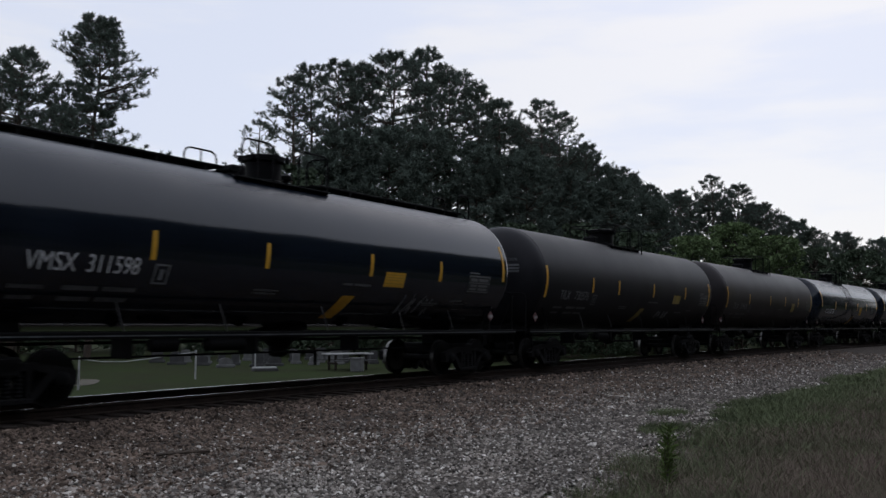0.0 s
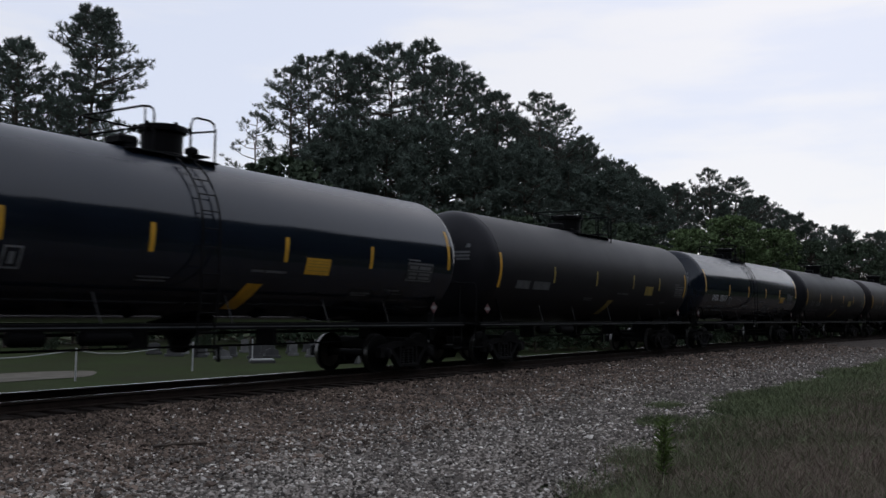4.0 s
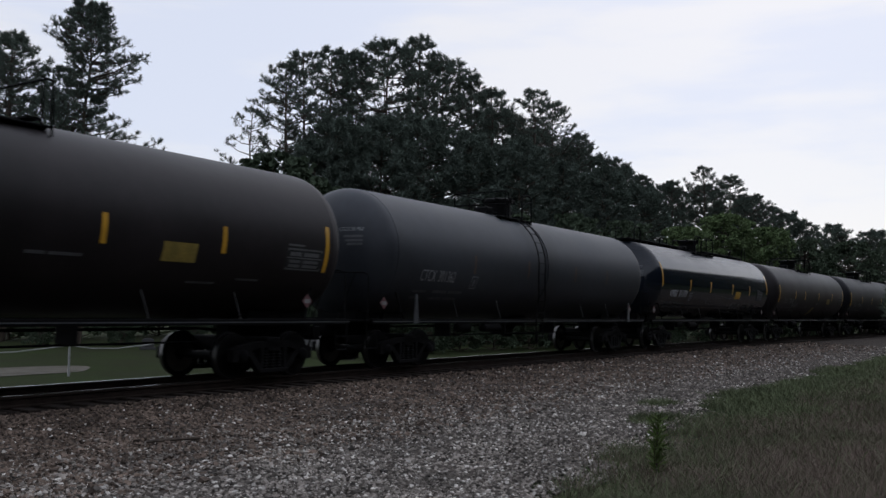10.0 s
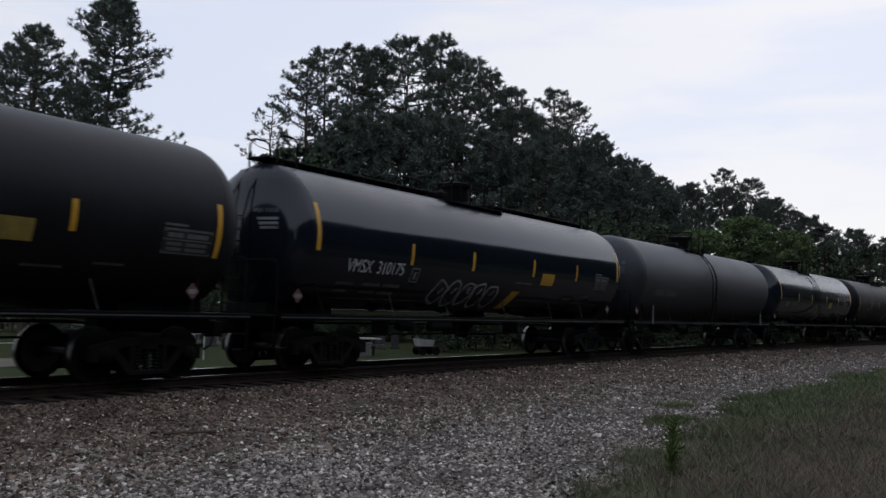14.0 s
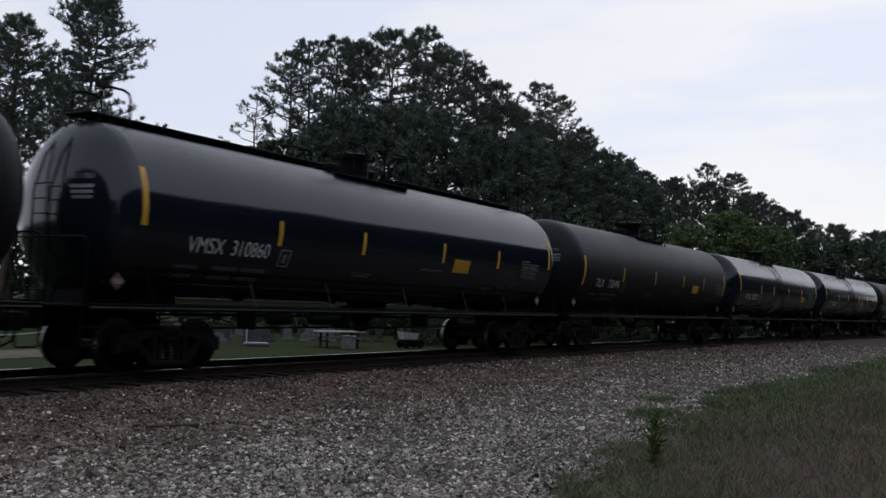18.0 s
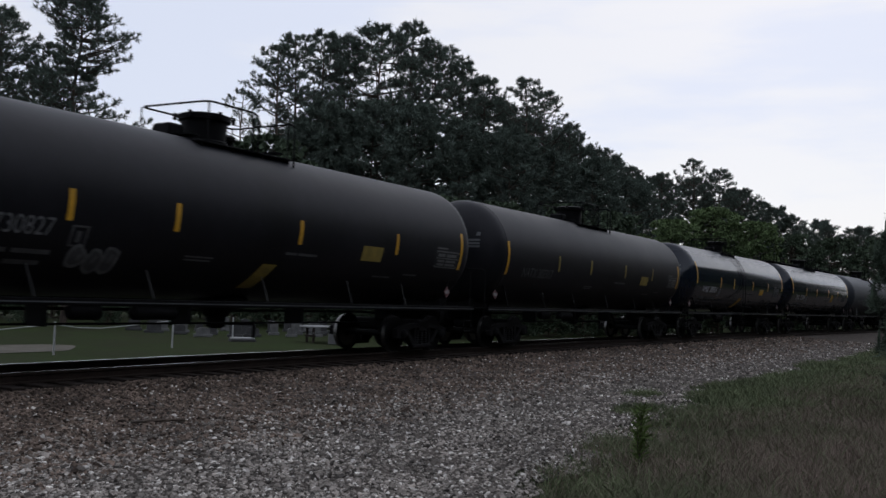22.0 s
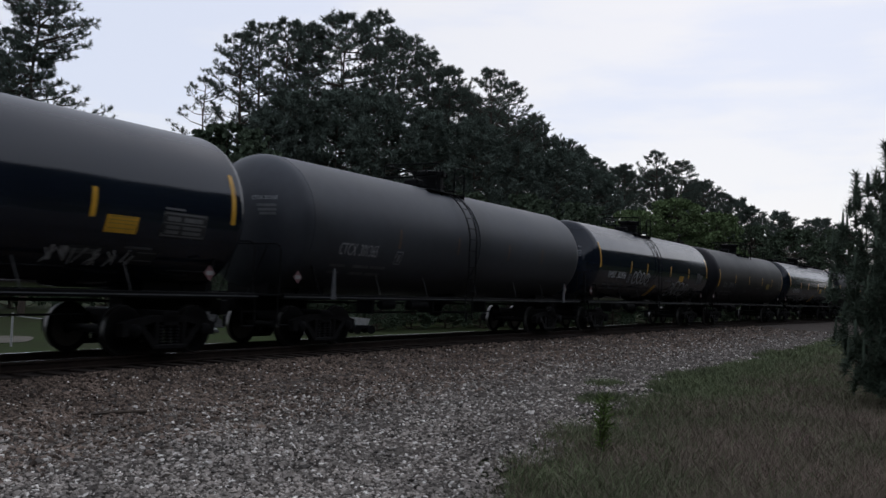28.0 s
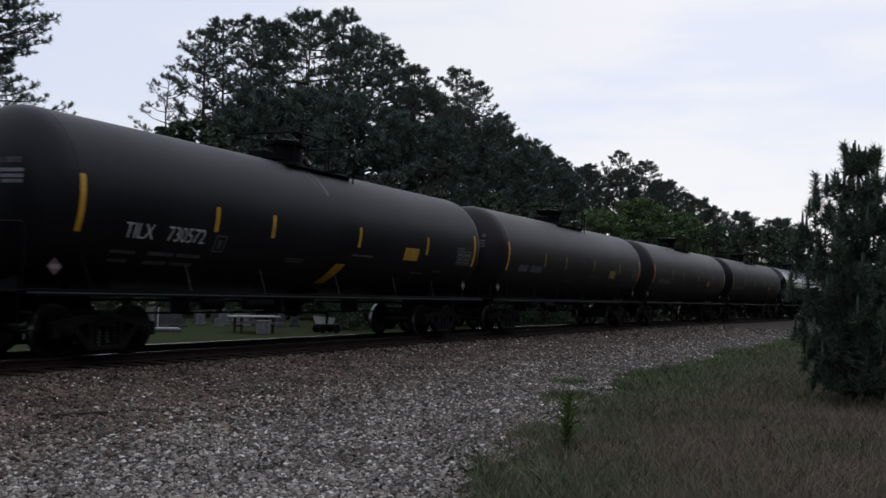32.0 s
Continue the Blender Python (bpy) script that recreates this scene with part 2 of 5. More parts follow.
# mesh helpers
class Geo:
    """Collects faces for one mesh."""

    def __init__(self):
        self.v, self.f = [], []

    def add(self, verts, faces):
        k = len(self.v)
        self.v += [tuple(p) for p in verts]
        self.f += [tuple(i + k for i in q) for q in faces]
        return self

    def box(self, c, s, bevel=0.0):
        hx, hy, hz = s[0] / 2, s[1] / 2, s[2] / 2
        b = min(bevel, hx * 0.9, hy * 0.9, hz * 0.9)
        if not b:
            vs = [(c[0] + i * hx, c[1] + j * hy, c[2] + k * hz) for i in (-1, 1) for j in (-1, 1) for k in (-1, 1)]
            return self.add(vs, [(0, 1, 3, 2), (4, 6, 7, 5), (0, 4, 5, 1), (2, 3, 7, 6), (0, 2, 6, 4), (1, 5, 7, 3)])
        ring = [(-hx + b, -hy), (hx - b, -hy), (hx, -hy + b), (hx, hy - b), (hx - b, hy), (-hx + b, hy), (-hx, hy - b), (-hx, -hy + b)]
        inner = [(max(-hx + b, min(hx - b, x)), max(-hy + b, min(hy - b, y))) for x, y in ring]
        vs = []
        for z, rg in ((-hz, inner), (-hz + b, ring), (hz - b, ring), (hz, inner)):
            vs += [(c[0] + x, c[1] + y, c[2] + z) for x, y in rg]
        fs = [tuple(range(7, -1, -1)), tuple(range(24, 32))]
        for r in range(3):
            fs += [(r * 8 + i, r * 8 + (i + 1) % 8, r * 8 + 8 + (i + 1) % 8, r * 8 + 8 + i) for i in range(8)]
        return self.add(vs, fs)

    def tube(self, pts, r, n=6, r_end=None, caps=True):
        pts = [Vector(p) for p in pts]
        vs, m = [], len(pts)
        for i, p in enumerate(pts):
            d = (pts[min(i + 1, m - 1)] - pts[max(i - 1, 0)]).normalized()
            a = d.cross(Vector((0, 0, 1)) if abs(d.z) < 0.9 else Vector((0, 1, 0))).normalized()
            b = d.cross(a)
            rr = r if r_end is None else r + (r_end - r) * i / max(1, m - 1)
            vs += [p + (a * math.cos(q * 2 * math.pi / n) + b * math.sin(q * 2 * math.pi / n)) * rr for q in range(n)]
        fs = [(i * n + q, i * n + (q + 1) % n, i * n + n + (q + 1) % n, i * n + n + q) for i in range(m - 1) for q in range(n)]
        if caps:
            fs += [tuple(range(n - 1, -1, -1)), tuple(range((m - 1) * n, m * n))]
        return self.add(vs, fs)

    def lathe(self, profile, n=24, axis="x", c=(0, 0, 0), a0=0.0, a1=2 * math.pi):
        full = abs(a1 - a0 - 2 * math.pi) < 1e-6
        m = n if full else n + 1
        vs = []
        for u, r in profile:
            for q in range(m):
                a = a0 + (a1 - a0) * q / n
                p, s = r * math.cos(a), r * math.sin(a)
                vs.append((c[0] + u, c[1] + p, c[2] + s) if axis == "x" else (c[0] + s, c[1] + u, c[2] + p) if axis == "y" else (c[0] + p, c[1] + s, c[2] + u))
        fs = []
        for i in range(len(profile) - 1):
            for q in range(n):
                w = (q + 1) % m
                fs.append((i * m + q, i * m + w, i * m + m + w, i * m + m + q))
        if full:
            fs += [tuple(range(m)), tuple(range((len(profile) - 1) * m, len(profile) * m))]
        return self.add(vs, fs)

    def prism(self, outline, y0, y1):
        """An outline in x, z drawn out from y0 to y1."""
        n = len(outline)
        vs = [(x, y0, z) for x, z in outline] + [(x, y1, z) for x, z in outline]
        return self.add(vs, [tuple(range(n)), tuple(range(2 * n - 1, n - 1, -1))] + [(i, i + n, (i + 1) % n + n, (i + 1) % n) for i in range(n)])

    def mesh(self, name, mat, smooth=False):
        me = bpy.data.meshes.new(name)
        me.from_pydata([tuple(p) for p in self.v], [], self.f)
        me.materials.append(mat)
        if smooth:
            me.polygons.foreach_set("use_smooth", [True] * len(me.polygons))
            me.set_sharp_from_angle(angle=radians(38))
        me.update()
        return me


def part(name, geo, mat, parent, label="", smooth=False):
    ob = new(name, geo.mesh(name, mat, smooth))
    ob.parent = parent
    return tagged(ob, label=label)


def thing(name, label, category, group="", kind=""):
    ob = new(name)
    ob.empty_display_size = 0.2
    return tagged(ob, label, category, group, kind)


# the track: a long curve of 740 m radius, straight beyond both ends
DIST, BEND, S0, S1 = 13.869, 0.0013522, -45.0, 170.0


def on_track(s):
    """Place and heading of the track's middle at s metres along it."""
    c = max(S0, min(S1, s))
    a = -BEND * c
    x, y = math.sin(BEND * c) / BEND, DIST - (1 - math.cos(BEND * c)) / BEND
    return x + (s - c) * math.cos(a), y + (s - c) * math.sin(a), a


def beside(s, off, z):
    x, y, a = on_track(s)
    return x - off * math.sin(a), y + off * math.cos(a), z


def lateral(x, y):
    """Distance from the track's middle (towards the eye is negative), near the place."""
    cy = DIST - 1 / BEND
    r = math.hypot(x, y - cy)
    if x < -46 or x > 165:
        s = S0 if x < 0 else S1
        px, py, a = on_track(s)
        return -(x - px) * math.sin(a) + (y - py) * math.cos(a)
    return r - 1 / BEND


def height(x, y):
    """The ground's height."""
    q = lateral(x, y)
    if q < 0:
        z = np.interp(-q, [0, 1.5, 2.0, 3.6, 7, 40], [-0.24, -0.24, -0.27, -0.38, -0.40, -0.45])
    else:
        z = np.interp(q, [0, 1.5, 2.0, 3.2, 6, 60, 200], [-0.24, -0.24, -0.27, -0.72, -0.80, -0.75, -0.6])
    return float(z) + 0.03 * noise.noise((x * 0.4, y * 0.4, 0))


def edge(x):
    """The line where gravel ends and grass begins."""
    return float(np.interp(x, [0, 5, 8.3, 14, 17, 21, 28, 38, 52, 90, 160], [3.0, 3.4, 4.0, 4.7, 4.8, 5.4, 4.9, 4.6, 4.4, 1.5, -14]))


def axis_steps(*spans):
    out = []
    for a, b, step in spans:
        n = max(1, round((b - a) / step))
        out += [a + (b - a) * i / n for i in range(n)]
    return out + [spans[-1][1]]


xs = axis_steps((-2500, -300, 550), (-300, -60, 40), (-60, 0, 3), (0, 60, 0.8), (60, 180, 3), (180, 500, 40), (500, 2500, 500))
ys = axis_steps((-2500, -200, 575), (-200, -20, 20), (-20, 0, 1.5), (0, 22, 0.4), (22, 60, 2), (60, 300, 30), (300, 2500, 550))
geo = Geo()
geo.add([(x, y, height(x, y) - 0.01) for x in xs for y in ys], [(i * len(ys) + j, (i + 1) * len(ys) + j, (i + 1) * len(ys) + j + 1, i * len(ys) + j + 1) for i in range(len(xs) - 1) for j in range(len(ys) - 1)])
ground = new("ground", geo.mesh("ground", GROUND, True))
tagged(ground, "mown green grass and bare earth along the railway", "ground", kind="structure")

# gravel apron and ballast bed
geo = Geo()
rows_s = axis_steps((-60, -5, 3), (-5, 60, 0.7), (60, 170, 3))
offs = [i / 12 for i in range(13)]
vs = []
for s in rows_s:
    cx, cy, a = on_track(s)
    near = max(2.2, min(10.5, (cy - edge(max(0.0, min(160, cx)))) / max(0.6, math.cos(a)))) + 0.25 * noise.noise((s * 0.6, 0, 5))
    for o in offs:
        x, y, _ = beside(s, 2.6 - o * (2.6 + near), 0)
        vs.append((x, y, height(x, y) + 0.006 + 0.012 * noise.noise((x * 5, y * 5, 3))))
m = len(offs)
geo.add(vs, [(i * m + j, i * m + j + 1, (i + 1) * m + j + 1, (i + 1) * m + j) for i in range(len(rows_s) - 1) for j in range(m - 1)])
gravel = new("gravel_bed", geo.mesh("gravel_bed", GRAVEL, True))
tagged(gravel, "grey and brown crushed stone bed beside the rails", "gravel", kind="structure")

# a strip of ballast under the rails, darker than the gravel bed
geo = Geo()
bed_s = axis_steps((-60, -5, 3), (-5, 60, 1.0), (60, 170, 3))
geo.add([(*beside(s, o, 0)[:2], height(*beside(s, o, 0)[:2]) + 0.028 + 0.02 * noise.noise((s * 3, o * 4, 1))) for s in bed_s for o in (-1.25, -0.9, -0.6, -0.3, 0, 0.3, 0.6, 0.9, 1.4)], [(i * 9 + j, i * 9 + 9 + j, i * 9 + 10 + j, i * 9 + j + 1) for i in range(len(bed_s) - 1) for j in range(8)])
tagged(new("track_bed", geo.mesh("track_bed", BED, True)), "dark ballast between the rails", "ballast", kind="structure")

# rails and ties
track = thing("railway_track", "steel rails on dark wooden ties in ballast", "track", kind="structure")
HEAD = [(-0.033, -0.004), (-0.026, 0.0), (0.026, 0.0), (0.033, -0.004)]
WEB = [(0.033, -0.004), (0.036, -0.010), (0.035, -0.045), (0.012, -0.06), (0.010, -0.145), (0.070, -0.165), (0.070, -0.178), (-0.070, -0.178), (-0.070, -0.165), (-0.010, -0.145), (-0.012, -0.06), (-0.035, -0.045), (-0.036, -0.010), (-0.033, -0.004)]
rail_s = axis_steps((-700, -60, 40), (-60, 200, 2.5), (200, 760, 40))
for off, nm in ((-0.7525, "rail"), (0.7525, "rail")):
    for prof, mat, pn in ((WEB, RAIL_SIDE, "rail_web"), (HEAD, RAIL_TOP, "rail_head")):
        geo = Geo()
        k = len(prof)
        geo.add([beside(s, off + u, w) for s in rail_s for u, w in prof], [(i * k + j, i * k + j + 1, (i + 1) * k + j + 1, (i + 1) * k + j) for i in range(len(rail_s) - 1) for j in range(k - 1)])
        part(pn, geo, mat, track, "shiny worn rail head" if mat is RAIL_TOP else "brown rusty rail web", False)
tie_mesh = Geo().box((0, 0, 0), (0.22, 2.6, 0.17), 0.012).mesh("tie", TIE)
for i in range(300):
    s = -20 + i * 0.53 + random.uniform(-0.03, 0.03)
    ob = new("tie", tie_mesh)
    x, y, a = on_track(s)
    ob.parent = track
    ob.matrix_basis = pose(x, y, -0.265 + random.uniform(-0.008, 0.008), 0, 0, math.degrees(a) + random.uniform(-1, 1))

# loose stones of the bed, each a small chipped block
def scatter(name, count, seed, test, size, mat, label):
    rng = np.random.default_rng(seed)
    cube = np.array([(1, 0, 0), (-1, 0, 0), (0, 1, 0), (0, -1, 0), (0.3, 0.3, 1), (-0.3, -0.3, 1), (0, 0, -1)], float)
    quads = [(0, 2, 4), (2, 1, 5, 4), (1, 3, 5), (3, 0, 4, 5), (2, 0, 6), (1, 2, 6), (3, 1, 6), (0, 3, 6)]
    verts, faces, k = [], [], 0
    while k < count:
        # spread evenly by bearing, thinning out with distance from the eye
        az, d = radians(rng.uniform(24, 93)), 7.0 * (62 / 7.0) ** rng.uniform(0, 1) ** 1.25
        x, y = d * math.sin(az), d * math.cos(az)
        q = -lateral(x, y)
        if not test(x, y, q, rng.uniform(0, 1)):
            continue
        s = size * math.exp(rng.normal(0, 0.28)) * (1 + d / 60)
        v = cube * rng.uniform(0.6, 1.25, (7, 3)) * (s * rng.uniform(0.7, 1.3), s * rng.uniform(0.6, 1.0), s * rng.uniform(0.35, 0.75))
        e = Euler(rng.uniform(-0.6, 0.6, 2).tolist() + [rng.uniform(0, 6.3)]).to_matrix()
        v = v @ np.array(e).T + (x, y, height(x, y) + s * 0.25)
        verts.append(v)
        faces += [tuple(i + 7 * k for i in q) for q in quads]
        k += 1
    me = bpy.data.meshes.new(name)
    me.from_pydata(np.concatenate(verts).tolist(), [], faces)
    me.materials.append(mat)
    return tagged(new(name, me), label, "stones", kind="stuff")


scatter("ballast_stones", 37000, 3, lambda x, y, q, u: 1.2 < q < 9 and u < (1.0 if q < 3 else max(0, 1.0 - (q - 3) / 4)), 0.026, STONE_BROWN, "brown crushed ballast stones")
scatter("gravel_stones", 42000, 4, lambda x, y, q, u: 2.6 < q and y > edge(x) - 0.5 + 0.9 * noise.noise((x * 0.7, y * 0.7, 2)) and u < min(1.0, (q - 2.4) / 3), 0.022, STONE, "pale grey crushed stones")
scatter("pale_chips", 6500, 5, lambda x, y, q, u: 1.8 < q and y > edge(x) - 0.2 and u < 0.9, 0.021, STONE_PALE, "scattered pale stones in the gravel")


# the train: tank cars 18.2 m from coupler to coupler
PITCH, R, ZC, HALF, HEADD, HEADM = 18.2, 1.62, 2.827, 7.86, 0.68, 0.77
AXLES = (-7.54, -5.76, 5.76, 7.54)


def skin(x, z, e=0.006):
    """A place on the tank's near side."""
    a = math.asin(max(-1, min(1, (z - ZC) / R)))
    return x, -(R + e) * math.cos(a), ZC + (R + e) * math.sin(a)


def patch(geo, x0, x1, z0, z1, lean=0.0, e=0.006, n=4):
    vs = []
    for i in range(n + 1):
        z = z0 + (z1 - z0) * i / n
        vs += [skin(x0 + lean * i / n, z, e), skin(x1 + lean * i / n, z, e)]
    return geo.add(vs, [(2 * i, 2 * i + 1, 2 * i + 3, 2 * i + 2) for i in range(n)])


def wheelset(parent, x):
    ob = part("wheelset", Geo().lathe([(-0.9, 0.07), (-0.9, 0.085), (0.9, 0.085), (0.9, 0.07)], 10, "y"), WHEEL, parent)
    ob.location = (x, 0, 0.46)
    for s in (-1, 1):
        o = [(-0.070, 0.30), (-0.070, 0.455), (-0.035, 0.462), (0.045, 0.460), (0.05, 0.49), (0.075, 0.49), (0.075, 0.40), (0.03, 0.36), (0.02, 0.15), (0.05, 0.12), (0.05, 0.09), (-0.08, 0.09), (-0.08, 0.13), (-0.01, 0.16), (-0.02, 0.36), (-0.070, 0.40)]
        prof = [(s * 0.7525 - s * u, r) for u, r in o]
        w = part("wheel", Geo().lathe(prof, 22, "y"), WHEEL, ob, smooth=True)
        t = part("wheel_tread", Geo().lathe([(s * 0.7525 - s * u, r) for u, r in ((-0.066, 0.457), (-0.035, 0.4635), (0.044, 0.4615))], 22, "y"), TREAD, ob, "bright worn tread", True)
    return ob


def truck(parent, x):
    for s in (-1, 1):
        y0, y1 = s * 0.94, s * 1.10
        top = [(-1.17, 0.36), (-1.17, 0.60), (-0.95, 0.66), (-0.45, 0.74), (0.45, 0.74), (0.95, 0.66), (1.17, 0.60), (1.17, 0.36), (1.02, 0.36), (0.98, 0.50), (0.80, 0.53), (0.42, 0.62), (-0.42, 0.62), (-0.80, 0.53), (-0.98, 0.50), (-1.02, 0.36)]
        g = Geo().prism([(x + u, w) for u, w in top], y0, y1)
        for k in (-1, 1):
            g.prism([(x + k * u, w) for u, w in ((0.80, 0.54), (0.66, 0.56), (0.30, 0.19), (0.42, 0.13))], y0, y1)
            g.box((x + k * 0.34, (y0 + y1) / 2, 0.42), (0.10, 0.16, 0.42), 0.01)
        g.box((x, (y0 + y1) / 2, 0.15), (0.86, 0.18, 0.10), 0.02)
        part("side_frame", g, TRUCK, parent, "cast steel side frame")
        for k in (-1, 1):
            b = part("bearing_cap", Geo().lathe([(s * 0.93, 0.13), (s * 1.12, 0.13), (s * 1.15, 0.10), (s * 1.16, 0.05)], 14, "y", (x + k * 0.89, 0, 0.46)), FRAME, parent, smooth=True)
        for k in (-0.2, 0, 0.2):
            prof = [(0.20 + 0.36 * i / 12, 0.085 if i % 2 else 0.065) for i in range(13)]
            part("spring", Geo().lathe(prof, 6, "z", (x + k, s * 1.02, 0)), FRAME, parent)
    part("bolster", Geo().box((x, 0, 0.68), (0.42, 2.2, 0.30), 0.03), TRUCK, parent)
    part("brake_beam", Geo().box((x, 0, 0.42), (0.10, 1.7, 0.12), 0.02), FRAME, parent)


def hoop(geo, pts, r=0.022):
    return geo.tube(pts, r, 6)


def rounded(pts, rad=0.12):
    """A polyline with its corners rounded off."""
    pts = [Vector(p) for p in pts]
    out = [pts[0]]
    for a, b, c in zip(pts, pts[1:], pts[2:]):
        u, w = (a - b).normalized(), (c - b).normalized()
        q = min(rad, (a - b).length / 2, (c - b).length / 2)
        out += [b + u * q, b + (u + w) * q * 0.3, b + w * q]
    return out + [pts[-1]]


def tank_car(style):
    """One car with its parts. style: gloss, matte, brown, grey, walkway."""
    paint = {"gloss": PAINT_SATIN, "walkway": PAINT_GLOSS, "matte": PAINT_MATTE, "brown": PAINT_BROWN, "grey": PAINT_GREY}[style]
    car = thing("tank_car", "", "tank car")
    prof = [(-HALF, R - 0.012), (-HALF + 0.01, R)]
    prof += [(u, R) for u in (-5.1, -2.55, 0, 2.55, 5.1)]
    prof += [(HALF - 0.01, R), (HALF, R - 0.012)]
    part("tank_shell", Geo().lathe(prof, 72, "x", (0, 0, ZC)), paint, car, smooth=True)
    for s in (-1, 1):
        bulge, deep = (2.0, HEADD) if style in ("gloss", "walkway") else (2.3, HEADM)
        hp = [(s * (HALF + 0.002), R - 0.004)] + [(s * (HALF + deep * math.sin(q) ** (2 / bulge)), (R - 0.004) * math.cos(q) ** (2 / bulge)) for q in [i * math.pi / 2 / 14 for i in range(1, 15)]]
        hp[-1] = (hp[-1][0], 0.01)
        part("tank_head", Geo().lathe(hp, 56, "x", (0, 0, ZC)), paint, car, smooth=True)
        # stub sill, coupler and end platform
        part("stub_sill", Geo().box((s * 7.55, 0, 0.96), (2.6, 0.42, 0.34), 0.03), FRAME, car)
        g = Geo().box((s * 8.80, 0, 0.86), (0.52, 0.16, 0.18), 0.03)
        g.prism([(s * 8.98, 0.70), (s * 9.16, 0.72), (s * 9.2, 0.86), (s * 9.16, 1.0), (s * 8.98, 1.02)], -0.17, 0.13)
        part("coupler", g, TRUCK, car, "rusty knuckle coupler")
        part("air_hose", Geo().tube([(s * 8.75, 0.3, 0.80), (s * 8.85, 0.31, 0.52), (s * 9.05, 0.30, 0.42), (s * 9.1, 0.3, 0.55)], 0.025, 6), FRAME, car)
        part("end_platform", Geo().box((s * 8.50, 0, 1.16), (0.50, 2.72, 0.04), 0.008), FRAME, car, "grated steel end platform")
        part("head_brace", Geo().box((s * 7.75, 0, 1.28), (0.9, 1.3, 0.32), 0.03), FRAME, car)
        part("saddle", Geo().prism([(s * (6.2), 1.06), (s * 7.3, 1.06), (s * 7.1, 1.75), (s * 6.4, 1.75)], -0.7, 0.7), FRAME, car)
        for w in (-1, 1):
            part("corner_step", hoop(Geo(), rounded([(s * 8.72, w * 1.36, 1.15), (s * 8.72, w * 1.36, 0.52), (s * 8.32, w * 1.36, 0.52), (s * 8.32, w * 1.36, 1.15)], 0.05), 0.018).box((s * 8.52, w * 1.36, 0.82), (0.4, 0.03, 0.03)), FRAME, car)
            part("sill_bracket", Geo().tube([(s * 7.25, w * 1.38, 1.14), (s * 7.55, w * 1.28, 1.95)], 0.025, 5), FRAME, car)
        g = Geo()
        hoop(g, rounded([(s * 8.66, -1.34, 1.17), (s * 8.66, -1.34, 2.30), (s * 8.66, 1.34, 2.30), (s * 8.66, 1.34, 1.17)], 0.14), 0.02)
        g.tube([(s * 8.66, -0.4, 1.17), (s * 8.6, -0.9, 2.28)], 0.014, 5)
        part("end_handrail", g, FRAME, car)
        truck(car, s * 6.65)
    for x in AXLES:
        wheelset(car, x)
    for w in (-1, 1):
        part("side_sill", Geo().box((0, w * 1.43, 1.15), (17.3, 0.10, 0.12), 0.01), FRAME, car)
        part("sill_edge", Geo().box((0, w * 1.486, 1.145), (17.3, 0.010, 0.020)), SILL, car, "light worn edge of the side sill")
        for u in (-5.0, -2.7, 0.2, 3.0, 5.2):
            part("sill_strut", Geo().tube([(u + 0.14, w * 1.43, 1.16), (u, w * 1.34, 1.72)], 0.015, 5), STRUT, car)
    # bottom fittings and brake gear
    part("bottom_outlet", Geo().lathe([(0.62, 0.12), (0.66, 0.20), (0.86, 0.22), (0.98, 0.34), (1.06, 0.62), (1.24, 0.66), (1.32, 0.5)], 20, "z", (0.3, 0, 0)), FRAME, car, smooth=True)
    part("outlet_handle", Geo().tube([(0.3, -0.2, 0.72), (0.3, -1.1, 0.74)], 0.02, 5).box((0.3, -1.1, 0.62), (0.05, 0.05, 0.3)), FRAME, car)
    part("brake_cylinder", Geo().lathe([(-3.7, 0.10), (-3.62, 0.14), (-3.1, 0.14), (-3.05, 0.08)], 14, "x", (0, -0.62, 0.96)), FRAME, car, smooth=True)
    part("air_reservoir", Geo().lathe([(-2.5, 0.05), (-2.42, 0.13), (-1.5, 0.13), (-1.42, 0.05)], 14, "x", (0, -0.72, 0.95)), FRAME, car, smooth=True)
    part("brake_rod", Geo().tube([(-5.4, -0.30, 0.74), (5.3, -0.30, 0.74)], 0.022, 5), FRAME, car)
    part("train_pipe", Geo().tube([(-8.6, 0.34, 0.84), (-6.0, 0.5, 0.98), (6.0, 0.5, 0.98), (8.6, 0.34, 0.84)], 0.03, 5), FRAME, car)
    for u, w in ((-4.2, 0.4), (-1.1, 0.36), (2.2, 0.32)):
        part("pipe_hanger", Geo().box((u, -0.5, 0.92), (0.08, 0.5, w)), FRAME, car)
    # manway with its clamped lid, valves, platform, handrails
    mr = 0.50 if style in ("matte", "brown") else 0.43
    mw = part("manway", Geo().lathe([(4.32, mr), (4.44, mr), (4.47, mr - 0.04), (4.86, mr - 0.03), (4.88, mr + 0.04), (4.93, mr + 0.04)], 28, "z", (-0.28, 0, 0)), FRAME, car, smooth=True)
    part("lid", Geo().lathe([(4.935, mr + 0.05), (4.99, mr + 0.05), (5.02, mr - 0.05), (5.05, 0.1)], 28, "z", (-0.28, 0, 0)), FRAME, mw, smooth=True)
    for k in range(6):
        a = math.tau * (k + 0.3) / 6
        part("lid_bolt", Geo().box((-0.28 + (mr + 0.09) * math.cos(a), (mr + 0.09) * math.sin(a), 4.95), (0.07, 0.07, 0.15), 0.015), FRAME, mw)
    part("valve_box", Geo().box((-1.22, 0, 4.54), (0.40, 0.5, 0.26), 0.04), FRAME, car)
